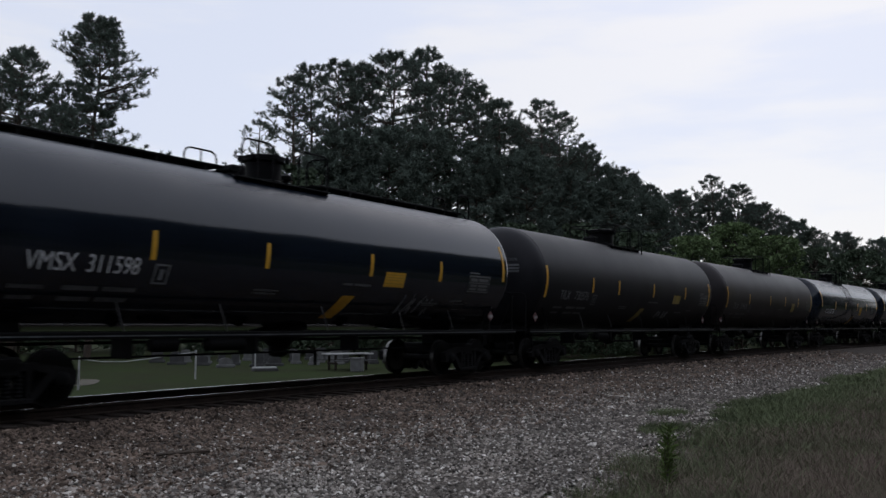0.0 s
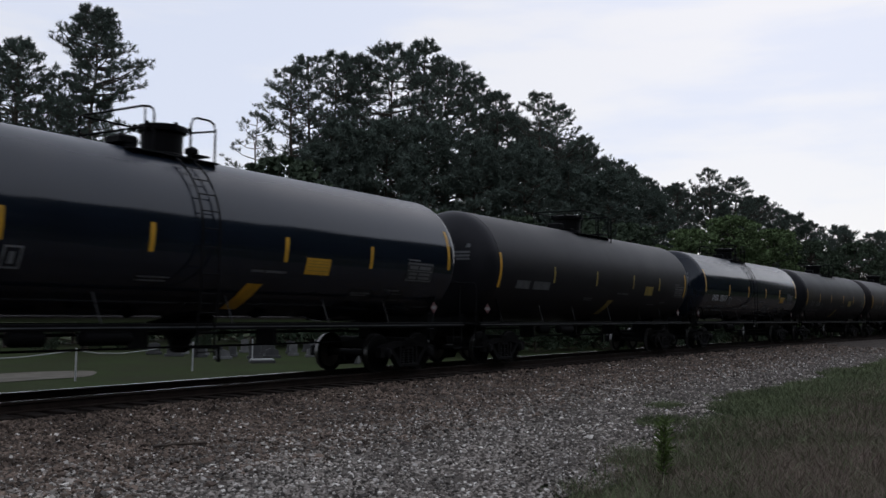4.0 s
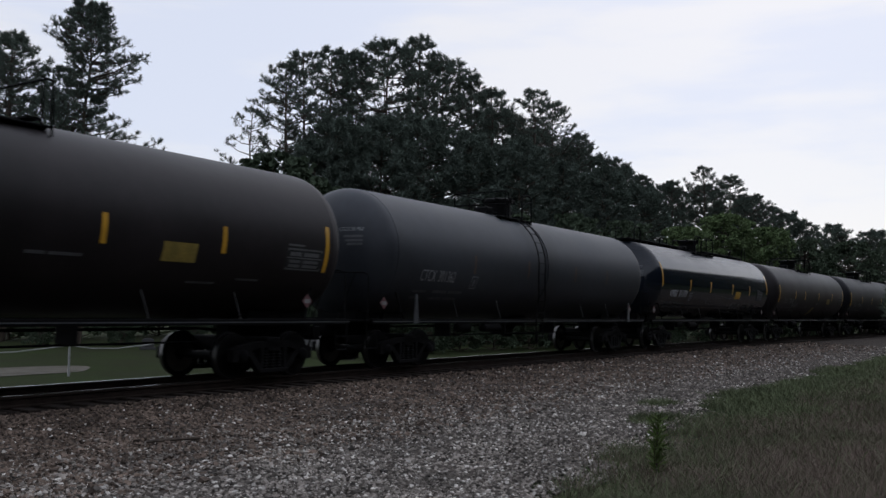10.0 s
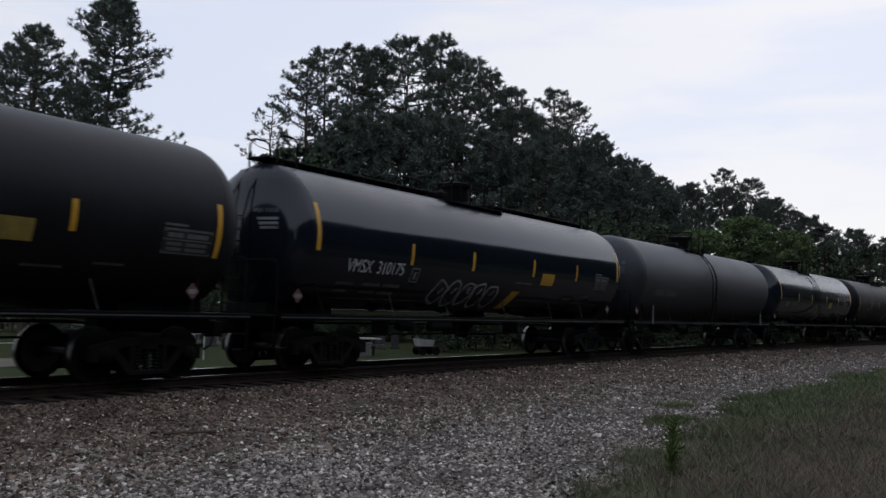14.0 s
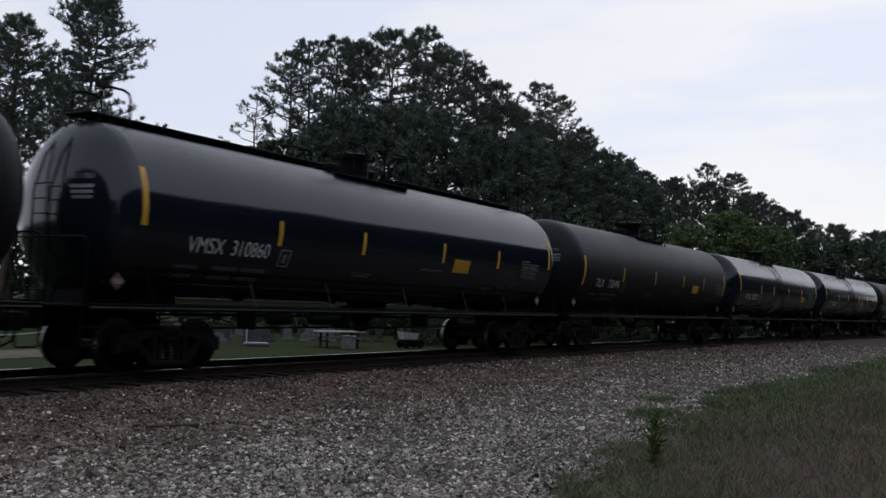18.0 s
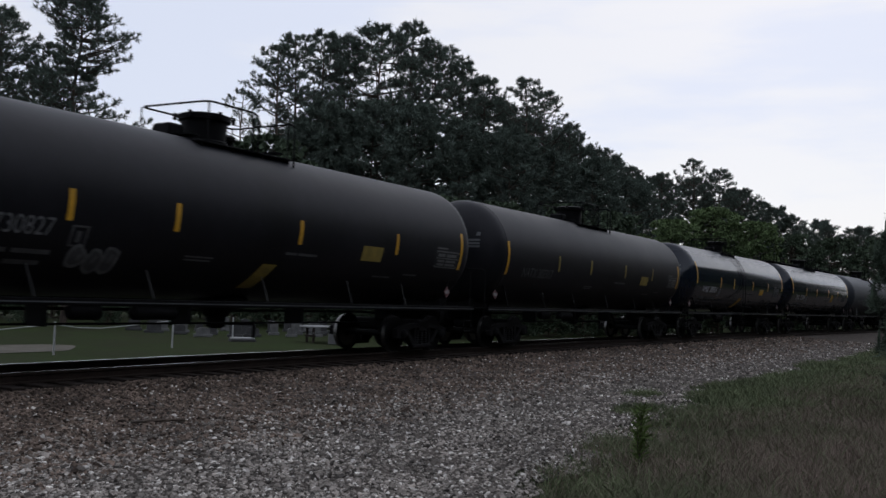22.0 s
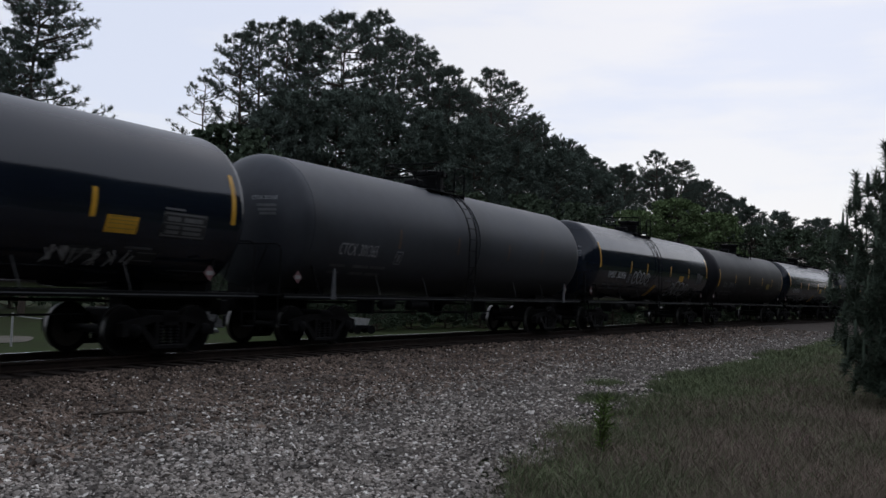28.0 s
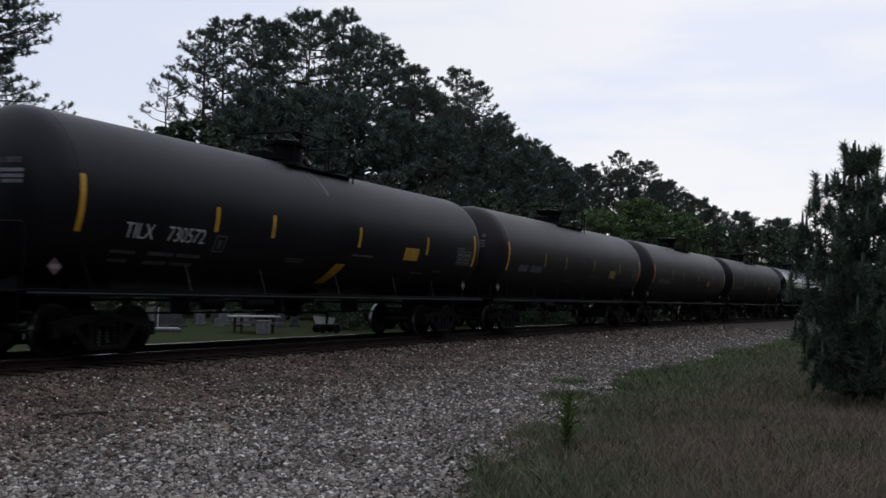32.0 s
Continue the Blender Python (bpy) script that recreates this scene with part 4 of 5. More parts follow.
        part("spill_streak", patch(Geo(), u, u + 0.05 + 0.03 * (k % 2), 3.45 + 0.17 * ((k * 2 + n) % 3), 4.28, -0.10 - 0.03 * k, e=0.005, n=8), TABLE if n % 2 else PALE_SPILL, car, "pale dried spill below the manway")
    placard(car, 7.25, 1.62, -1.44)
    placard(car, -8.05, 1.62, -1.34)
    for k, (x0, x1, z0, z1, wd, count, look_of) in enumerate(TAGS.get(n, ())):
        scrawl(car, x0, x1, z0, z1, 10 * n + k, SPRAY if n in (16, 30, 32, 34) else WORN_WHITE, wd, count, look_of)


# pines and broad-leaved trees
def blades_round(geo, c, out, count, rnd, size, thin):
    """Narrow leaf or needle blades that fan out from a twig's end."""
    for _ in range(count):
        d = (Vector((rnd.gauss(0, 1), rnd.gauss(0, 1), rnd.gauss(0, 1))).normalized() + out * 0.7).normalized()
        a = d.cross(Vector((rnd.uniform(-1, 1), rnd.uniform(-1, 1), rnd.uniform(-1, 1)))).normalized() * size * thin
        q = c + d * size
        geo.add([c - a * 0.6, c + a * 0.6, q + a, q - a], [(0, 1, 2, 3)])


def pompom(geo, c, out, count, rnd, size, thin):
    """A round tuft of needles, each one wider towards its tip."""
    for _ in range(count):
        d = (Vector((rnd.gauss(0, 1), rnd.gauss(0, 1), rnd.gauss(0, 1))).normalized() + out * 0.5).normalized()
        a = d.cross(Vector((rnd.uniform(-1, 1), rnd.uniform(-1, 1), rnd.uniform(-1, 1)))).normalized() * size * thin
        q = c + d * size * rnd.uniform(0.75, 1.1)
        geo.add([c - d * size * 0.2, q + a, q - a], [(0, 1, 2)])


def needle_mesh(name, tufts, needles, mat, seed, width):
    """Every tuft is a brush of needles round a short shoot; tufts: place, heading, size."""
    rng = np.random.default_rng(seed)
    c = np.array([t[0] for t in tufts], float)[:, None, :]
    out = np.array([t[1] for t in tufts], float)[:, None, :]
    size = np.array([t[2] for t in tufts], float)[:, None, None]
    n = (len(tufts), needles, 1)
    d = rng.normal(0, 1, (len(tufts), needles, 3))
    d /= np.linalg.norm(d, axis=2, keepdims=True)
    d += out * rng.uniform(0.2, 1.1, n)
    d /= np.linalg.norm(d, axis=2, keepdims=True)
    side = np.cross(d, rng.normal(0, 1, d.shape))
    side /= np.linalg.norm(side, axis=2, keepdims=True) + 1e-9
    foot = c + out * size * rng.uniform(-0.6, 0.35, n)
    tip = foot + d * size * rng.uniform(0.7, 1.15, n)
    v = np.stack([foot + side * size * width, tip, foot - side * size * width], axis=2).reshape(-1, 3)
    me = bpy.data.meshes.new(name)
    me.from_pydata(v.tolist(), [], np.arange(len(v)).reshape(-1, 3).tolist())
    me.materials.append(mat)
    return me


def pine(seed, h, prof, limbs, leaf, twigs=6, tuft=0.34, needles=20, bare=0.35, rise=0.6, width=0.085, gaps=0.0):
    """A pine: bent trunk, rising limbs, twigs and needle brushes at their ends.
    prof: metres below the top, reach to one side, reach to the other side."""
    rnd = random.Random(seed)
    ob = thing("pine_tree", "", "tree")
    wood, tufts = Geo(), []
    r0 = h * 0.008 + 0.05
    bend = [Vector((rnd.uniform(-0.012, 0.012) * h * (0 < i < 6), rnd.uniform(-0.012, 0.012) * h * (0 < i < 6), h * 0.985 * i / 6 - 0.3 * (i == 0))) for i in range(7)]
    wood.tube(bend, r0, 8, r0 * 0.16)
    depth = [p[0] for p in prof]
    low, away = depth[-1], Vector((0.55, -0.83, 0))
    for i in range(limbs):
        g = (i + rnd.random()) / limbs
        down = low * (0.01 + 0.99 * g ** 1.25)
        az = i * 2.39996 + rnd.uniform(-0.5, 0.5)
        flat = Vector((math.cos(az), math.sin(az), 0))
        w = max(0.0, min(1.0, 0.5 + 0.9 * flat.dot(away)))
        reach = (np.interp(down, depth, [p[1] for p in prof]) * (1 - w) + np.interp(down, depth, [p[2] for p in prof]) * w) * rnd.uniform(0.72, 1.06)
        if gaps and noise.noise((az * 0.9, down * 0.35, seed)) < gaps - 0.5:
            continue
        up = rise * rnd.uniform(0.5, 1.3)
        z = h - down - up * reach * 0.8
        k = max(0.0, min(5.99, z / (h * 0.985) * 6))
        p0 = bend[int(k)].lerp(bend[int(k) + 1], k - int(k))
        p1 = p0 + flat * reach * 0.55 + Vector((0, 0, up * reach * 0.25))
        p2 = p0 + flat * reach + Vector((0, 0, up * reach * 0.8))
        wood.tube([p0, p1, p2], 0.016 + 0.016 * reach, 4, 0.016, caps=False)
        heading = (p2 - p1).normalized()
        tufts.append((p2, (heading + Vector((0, 0, 0.4))).normalized(), tuft * rnd.uniform(0.85, 1.15)))
        for j in range(twigs):
            q = bare + (1 - bare) * (j + rnd.random()) / twigs
            foot = p0.lerp(p1, q / 0.55) if q < 0.55 else p1.lerp(p2, (q - 0.55) / 0.45)
            turn = (1 if j % 2 else -1) * rnd.uniform(0.5, 1.3)
            d = Vector((math.cos(az + turn), math.sin(az + turn), rnd.uniform(0.0, 0.9))).normalized()
            ln = (0.35 + 0.26 * reach) * (1.25 - 0.6 * q) * rnd.uniform(0.6, 1.15)
            end = foot + d * ln
            wood.tube([foot, end], 0.018, 3, 0.010, caps=False)
            tufts.append((end, (d + Vector((0, 0, 0.5))).normalized(), tuft * rnd.uniform(0.8, 1.2)))
            side = Vector((rnd.gauss(0, 1), rnd.gauss(0, 1), rnd.uniform(0, 1))).normalized()
            tufts.append((foot.lerp(end, rnd.uniform(0.45, 0.8)) + side * tuft * 0.8, (side + Vector((0, 0, 0.6))).normalized(), tuft * rnd.uniform(0.7, 1.1)))
    tufts.append((Vector((0, 0, h - tuft)), Vector((0, 0, 1)), tuft))
    part("trunk", wood, BARK, ob)
    crown = new("crown", needle_mesh("crown", tufts, needles, leaf, seed, width))
    crown.parent = ob
    return ob


def tree(seed, h, crown_r, base, leaf, clumps=70, tufts=15, blades=8, size=0.36):
    """A broad-leaved tree: tapered trunk, limbs, and rounded clumps of leaves with gaps between them."""
    rnd = random.Random(seed)
    ob = thing("leafy_tree", "", "tree")
    wood, crown = Geo(), Geo()
    r0 = h * 0.009 + 0.05
    bend = [Vector((rnd.uniform(-0.02, 0.02) * h * (i > 0), rnd.uniform(-0.02, 0.02) * h * (i > 0), h * 0.97 * i / 6 - 0.3 * (i == 0))) for i in range(7)]
    wood.tube(bend, r0, 9, r0 * 0.25)
    for i in range(clumps):
        g = (i + rnd.random()) / clumps
        rr = crown_r * math.sqrt(max(0.02, 1 - (2 * g - 0.8) ** 2 / 1.5))
        a = i * 2.39996 + rnd.uniform(-0.6, 0.6)
        rad = rr * math.sqrt(rnd.uniform(0.12, 1.0))
        z = h * (base + (1 - base) * g)
        c = Vector((math.cos(a) * rad, math.sin(a) * rad, z))
        k = min(5.0, max(0.0, (z - 0.12 * rad - 0.3) / (h * 0.97) * 6))
        p0 = bend[int(k)].lerp(bend[min(6, int(k) + 1)], k - int(k))
        mid = p0.lerp(c, 0.55) + Vector((0, 0, -0.06 * rad))
        wood.tube([p0, mid, c], 0.022 + 0.018 * rad, 4, 0.016, caps=False)
        cr = (0.42 + 0.11 * crown_r) * rnd.uniform(0.75, 1.2)
        # the thick inner twigs of the clump
        for j in range(3):
            d = Vector((rnd.gauss(0, 1), rnd.gauss(0, 1), rnd.gauss(0, 0.6))) * cr * 0.33
            pompom(crown, c + d, Vector((0, 0, 0)), 9, rnd, cr * 0.32, 0.24)
        for j in range(tufts):
            d = Vector((rnd.gauss(0, 1), rnd.gauss(0, 1), rnd.gauss(0.15, 0.8))).normalized()
            p = c + Vector((d.x * cr, d.y * cr, d.z * cr * 0.62)) * rnd.uniform(0.45, 1.0)
            p.z = min(p.z, h - 0.2)
            blades_round(crown, p, (d + Vector((0, 0, 0.5))).normalized(), blades, rnd, size * rnd.uniform(0.8, 1.15), 0.5)
    part("trunk", wood, BARK, ob)
    part("crown", crown, leaf, ob)
    return ob


TREE_MASTERS = {}


def plant(key, x, y, h, label, group="trees behind the railway", spin=None):
    """Sets a copy of a master tree, scaled evenly to its height."""
    ob0, h0 = TREE_MASTERS[key]
    s = h / h0
    ob = copy_thing(ob0, pose(x, y, height(x, y) - 0.05, 0, 0, random.uniform(0, 360) if spin is None else spin))
    ob.scale = (s, s, s)
    return tagged(ob, label, "tree", group)


DOME = ((0, 0.4, 0.4), (0.8, 1.5, 1.5), (2.2, 2.4, 2.4), (4.5, 3.1, 3.1), (7.5, 3.0, 3.0), (10, 2.2, 2.2), (12, 1.4, 1.4))
BROAD = ((0, 0.6, 0.6), (0.8, 2.2, 2.2), (2.2, 3.3, 3.3), (4.5, 4.1, 4.1), (8, 4.0, 4.0), (11, 3.2, 3.2), (13, 2.0, 2.0))
AIRY = ((0, 0.4, 0.4), (0.7, 1.4, 1.3), (1.8, 2.2, 2.0), (3.5, 2.9, 2.5), (5.0, 2.6, 2.7), (6.5, 2.2, 1.8), (8.5, 1.2, 1.6))
SKIRT = ((0, 0.7, 0.7), (1.5, 2.6, 2.6), (4, 3.8, 3.8), (8, 4.4, 4.4), (14, 4.4, 4.4), (18, 3.6, 3.6))
RAGGED = ((0, 0.4, 0.4), (0.5, 1.2, 1.1), (1.4, 1.9, 1.5), (2.1, 2.7, 1.6), (2.7, 1.5, 2.9), (3.7, 1.1, 3.5), (4.6, 1.5, 2.9), (5.3, 1.4, 0.8), (6.2, 2.1, 1.1), (7.1, 2.3, 2.8), (8.2, 2.5, 4.6), (9.5, 2.8, 4.8), (13, 3.0, 3.8), (16, 2.6, 2.8))
for key, h, ob in (
    ("tall", 22, pine(11, 22, DOME, 62, NEEDLE, 9, 0.30, 24)),
    ("crest", 22, pine(41, 22, DOME, 62, NEEDLE, 8, 0.29, 24, gaps=0.30)),
    ("wide", 21, pine(12, 21, BROAD, 84, NEEDLE, 10, 0.32, 24)),
    ("open", 20, pine(13, 20, AIRY, 44, NEEDLE, 8, 0.26, 24, 0.5, 0.75, gaps=0.22)),
    ("sparse", 20, pine(43, 20, AIRY, 30, NEEDLE, 6, 0.24, 22, 0.6, 0.8)),
    ("full", 20, pine(14, 20, SKIRT, 84, NEEDLE, 9, 0.52, 18, width=0.11)),
    ("ragged", 19.6, pine(17, 19.6, RAGGED, 150, NEEDLE, 9, 0.25, 24, 0.15, 0.3)),
    ("leafy", 12, tree(15, 12, 3.8, 0.15, LEAF_LIGHT, 90, 20, 8, 0.22)),
    ("dark", 12, tree(16, 12, 4.2, 0.06, LEAF_DARK, 90, 12, 7, 0.30)),
    ("back", 20, tree(18, 20, 5.0, 0.05, LEAF_DARK, 46, 7, 5, 1.0)),
):
    TREE_MASTERS[key] = (ob, h)
PLAN = (
    ("open", 33.4, 52.2, 19.3),
    ("open", 32.2, 50.6, 18.6),
    ("tall", 34.5, 56.3, 19.0),
    ("open", 34.1, 49.3, 17.0),
    ("ragged", 33.4, 45.0, 20.1),
    ("tall", 31.9, 46.0, 14.6),
    ("crest", 31.8, 50.9, 13.0),
    ("open", 54.7, 46.8, 22.9),
    ("sparse", 49.3, 47.0, 17.3),
    ("open", 52.4, 46.5, 21.4),
    ("crest", 57.7, 46.3, 23.8),
    ("tall", 60.5, 46.0, 24.2),
    ("wide", 62.2, 43.7, 25.2),
    ("crest", 65.4, 42.5, 26.3),
    ("wide", 68.2, 41.9, 24.9),
    ("crest", 71.2, 40.7, 24.1),
    ("tall", 73.9, 40.0, 23.2),
    ("open", 72.1, 34.7, 22.2),
    ("open", 76.5, 34.8, 21.9),
    ("tall", 81.1, 34.2, 19.7),
    ("wide", 85.9, 32.8, 18.0),
    ("tall", 90.9, 31.0, 16.7),
    ("tall", 95.6, 29.4, 16.7),
    ("open", 100.4, 27.2, 18.8),
    ("tall", 101.1, 24.4, 17.7),
    ("wide", 105.5, 23.0, 16.0),
    ("tall", 109.9, 21.5, 15.0),
    ("wide", 114.5, 18.9, 13.5),
    ("tall", 119.0, 15.7, 13.0),
    ("wide", 123.3, 13.1, 12.9),
    ("tall", 127.6, 9.7, 12.0),
    ("wide", 131.9, 5.5, 11.5),
    ("full", 52.3, 43.4, 15.0),
    ("full", 54.9, 43.4, 17.2),
    ("full", 57.1, 40.5, 17.4),
    ("full", 60.6, 38.8, 17.8),
    ("full", 64.3, 36.7, 17.0),
    ("full", 67.9, 34.0, 16.8),
    ("full", 73.2, 32.2, 15.5),
    ("full", 78.3, 30.5, 15.7),
    ("full", 83.3, 28.4, 14.5),
    ("dark", 46.2, 38.3, 10.5),
    ("dark", 48.7, 35.0, 9.5),
    ("dark", 53.0, 32.2, 9.4),
    ("dark", 57.0, 29.0, 9.2),
    ("dark", 62.6, 26.6, 9.6),
    ("dark", 67.7, 24.5, 9.5),
    ("leafy", 74.8, 22.1, 9.6),
    ("leafy", 79.6, 19.6, 11.0),
    ("leafy", 84.3, 17.2, 10.2),
    ("dark", 90.8, 15.0, 9.5),
    ("dark", 97.3, 11.9, 9.6),
    ("dark", 103.7, 8.4, 9.6),
    ("dark", 46.0, 41.6, 12.7),
    ("dark", 48.7, 55.7, 8.0),
    ("dark", 52.3, 55.2, 8.0),
    ("dark", 51.4, 50.5, 8.6),
    ("dark", 44.2, 54.3, 8.0),
    ("dark", 38.8, 53.4, 7.6),
    ("dark", 34.8, 53.7, 7.3),
    ("dark", 30.5, 54.0, 6.9),
    ("full", 77.9, 40.9, 22.0),
    ("full", 81.2, 38.8, 20.6),
    ("full", 86.5, 36.8, 19.5),
    ("full", 92.0, 33.9, 18.0),
    ("full", 99.2, 31.2, 16.8),
    ("full", 104.3, 28.1, 17.2),
    ("full", 109.2, 24.9, 16.2),
    ("full", 114.1, 20.7, 14.7),
    ("full", 120.9, 16.6, 13.7),
    ("full", 125.4, 12.0, 13.2),
    ("dark", 41.5, 38.0, 2.8),
    ("dark", 44.5, 36.2, 2.8),
    ("dark", 47.0, 34.0, 3.0),
    ("dark", 38.0, 40.5, 2.8),
    ("dark", 34.5, 42.5, 2.6),
    ("dark", 31.0, 45.0, 2.6),
    ("dark", 49.5, 31.0, 3.2),
    ("dark", 39.7, 25.2, 4.4),
    ("dark", 43.2, 25.2, 4.8),
    ("dark", 45.9, 24.5, 5.0),
    ("dark", 49.5, 24.0, 5.1),
    ("dark", 53.1, 23.4, 5.3),
    ("dark", 56.7, 22.5, 5.4),
    ("dark", 61.2, 21.8, 5.6),
    ("dark", 65.8, 20.8, 5.8),
    ("dark", 71.3, 19.8, 6.0),
    ("dark", 76.8, 18.5, 6.3),
    ("dark", 83.3, 17.1, 6.5),
    ("dark", 90.8, 15.1, 6.8),
)
SAY = {"tall": "tall dark green pine with a high crown", "wide": "broad dark pine with spreading limbs", "open": "thin pine with an open, airy crown", "full": "dense dark pine, full down to the ground", "leafy": "fresh green broad-leaved tree below the pines", "dark": "dark bushy tree at the wood's edge", "ragged": "tall ragged dark pine over the field", "crest": "tall dark pine with gaps in its crown", "sparse": "small thin pine with few needle tufts"}
for key, x, y, h in PLAN:
    plant(key, x, y, h, SAY[key], spin=0 if key == "ragged" else None)
# the unseen wood behind the eye, which the tanks mirror
for i in range(46):
    x = -60 + i * 5 + random.uniform(-1, 1)
    plant("back", x, -25 + 2 * math.sin(i * 1.7), 20.5 + 0.05 * max(0.0, x) + random.uniform(-0.8, 0.8), "unseen dark tree for the tanks to mirror", "trees behind the camera")
    # a second unseen row, added to close sky gaps between the crowns
    plant("back", x + 2.5, -33, 16 + random.uniform(-2, 2), "unseen dark tree for the tanks to mirror", "trees behind the camera")
# unseen trees added round the left, so the tank heads mirror less sky
for i in range(16):
    a = radians(200 - 9 * i)
    plant("back", -64 + 26 * math.cos(a) * (1 if i < 9 else 0.6), 4 - 30 * math.sin(a) if i < 9 else 36 + 5 * (i - 9), 20 + 2 * math.sin(i * 2.1), "unseen dark tree for the tanks to mirror", "trees behind the camera")
for ob, _ in TREE_MASTERS.values():
    for o in (*ob.children_recursive, ob):
        bpy.data.objects.remove(o)


# a young pine in the grass with upright candles
def young_pine(x, y, h, seed):
    rnd = random.Random(seed)
    ob = thing("young_pine", "young dark green pine with upright shoots in the grass", "tree")
    wood, tufts, shoots = Geo(), [], []
    wood.tube([(0, 0, -0.1), (0.03, 0.02, h * 0.5), (0, 0, h * 0.94)], 0.055, 8, 0.012)
    for ring_no in range(11):
        down = 0.12 + ring_no * 0.37
        reach = float(np.interp(down, [0, 0.4, 1.1, 2.0, 3.0, 4.0], [0.12, 0.48, 0.95, 1.15, 1.05, 0.7]))
        for k in range(5 if ring_no < 2 else 8):
            az = ring_no * 1.1 + k * math.tau / (5 if ring_no < 2 else 8) + rnd.uniform(-0.3, 0.3)
            flat = Vector((math.cos(az), math.sin(az), 0)) * reach * rnd.uniform(0.75, 1.08)
            up = 0.75 if ring_no < 5 else 0.4
            p0 = Vector((0, 0, max(0.2, h - down - up * reach - 0.1)))
            p1 = p0 + flat * 0.6 + Vector((0, 0, up * reach * 0.35))
            p2 = p0 + flat + Vector((0, 0, up * reach))
            wood.tube([p0, p1, p2], 0.016, 4, 0.007, caps=False)
            tips = [p2]
            for j in range(6):
                q = 0.25 + 0.72 * (j + rnd.random()) / 6
                foot = p0.lerp(p1, q / 0.6) if q < 0.6 else p1.lerp(p2, (q - 0.6) / 0.4)
                end = foot + Vector((rnd.gauss(0, 0.13), rnd.gauss(0, 0.13), rnd.uniform(0.08, 0.26)))
                wood.tube([foot, end], 0.008, 3, 0.005, caps=False)
                tufts.append((foot, Vector((0, 0, 0.4)), 0.17))
                tips.append(end)
            for tip in tips:
                for j in range(3):
                    tufts.append((tip - Vector((0, 0, 0.07 * j)), Vector((0, 0, 0.8)), rnd.uniform(0.13, 0.19)))
            for tip in tips[:1 + (ring_no < 6) * 2]:
                shoots.append((tip, rnd.uniform(0.14, 0.30)))
    shoots.append((Vector((0, 0, h - 0.36)), 0.36))
    candles = Geo()
    for tip, ln in shoots:
        candles.tube([tip - Vector((0, 0, 0.05)), tip + Vector((0, 0, ln * 0.5)), tip + Vector((0, 0, ln))], 0.030, 6, 0.014)
    part("trunk", wood, BARK, ob)
    part("candles", candles, YOUNG, ob, "upright pale green shoots")
    crown = new("crown", needle_mesh("crown", tufts, 30, YOUNG, seed, 0.06))
    crown.parent = ob
    ob.matrix_basis = pose(x, y, height(x, y))
    return ob


young_pine(17.1, 0.42, 4.5, 5)


# grass and weeds on the near side
def blades_field(name, count, seed, where, hi, mat, label, wide=0.006):
    rng = np.random.default_rng(seed)
    verts, faces, k = [], [], 0
    while k < count:
        az, d = radians(rng.uniform(52, 96)), 7.5 * (60 / 7.5) ** rng.uniform(0, 1)
        x, y = d * math.sin(az), d * math.cos(az)
        g = where(x, y, rng.uniform(0, 1))
        if g <= 0:
            continue
        h = hi * g * math.exp(rng.normal(0, 0.3))
        a, w = rng.uniform(0, 6.3), wide * (0.6 + d / 14)
        lx, ly = rng.normal(0, 0.6, 2) * h
        cx, cy = math.cos(a) * w, math.sin(a) * w
        z = height(x, y) - 0.02
        verts += [(x - cx, y - cy, z), (x + cx, y + cy, z), (x + cx * 0.7 + lx * 0.4, y + cy * 0.7 + ly * 0.4, z + h * 0.6), (x - cx * 0.7 + lx * 0.4, y - cy * 0.7 + ly * 0.4, z + h * 0.6), (x + lx, y + ly, z + h)]
        b = 5 * k
        faces += [(b, b + 1, b + 2, b + 3), (b + 3, b + 2, b + 4)]
        k += 1
    me = bpy.data.meshes.new(name)
    me.from_pydata(verts, [], faces)
    me.materials.append(mat)
    return tagged(new(name, me), label, "grass", kind="stuff")


def rim(x, y):
    """Metres inside the grass from its ragged edge."""
    return edge(x) - y + 0.9 * noise.noise((x * 0.5, y * 0.5, 7)) + 0.7 * noise.noise((x * 1.7, y * 1.7, 4)) - 0.25


def green_zone(x, y, u):
    r = rim(x, y)
    if r < 0:
        tuft = max(0.0, 1 - math.hypot((x - 17.8) / 0.7, (y - 5.75) / 0.5)) + max(0.0, 1 - math.hypot((x - 15.2) / 1.0, (y - 4.9) / 0.6))
        return 0.6 if tuft > 0.1 + u * 0.5 else 0
    p = math.exp(-((r - 1.0) / 1.7) ** 2) * (0.10 + 0.88 * min(1.0, max(0.0, (x - 14) / 6))) + (0.35 if noise.noise((x * 0.45, y * 0.45, 1)) > 0.12 else 0.06) * min(1.0, max(0.45, (x - 17) / 7))
    return 0.55 + 0.45 * min(1, r) if u < p else 0


def brown_zone(x, y, u):
    r = rim(x, y)
    near = min(1.0, max(0.0, (20 - x) / 5))
    if r < 0.3 - 0.5 * near:
        return 0
    p = min(1.0, (r - 0.6) / 2.2 + 0.45 * near)
    return 0.5 + 0.5 * min(1, max(0, r) / 2) if u < p else 0


blades_field("green_grass", 95000, 21, green_zone, 0.15, GRASS, "low green grass along the edge of the gravel", 0.0042)
blades_field("dry_weeds", 140000, 22, brown_zone, 0.17, WEED, "taller brownish dry grass and weeds", 0.0025)


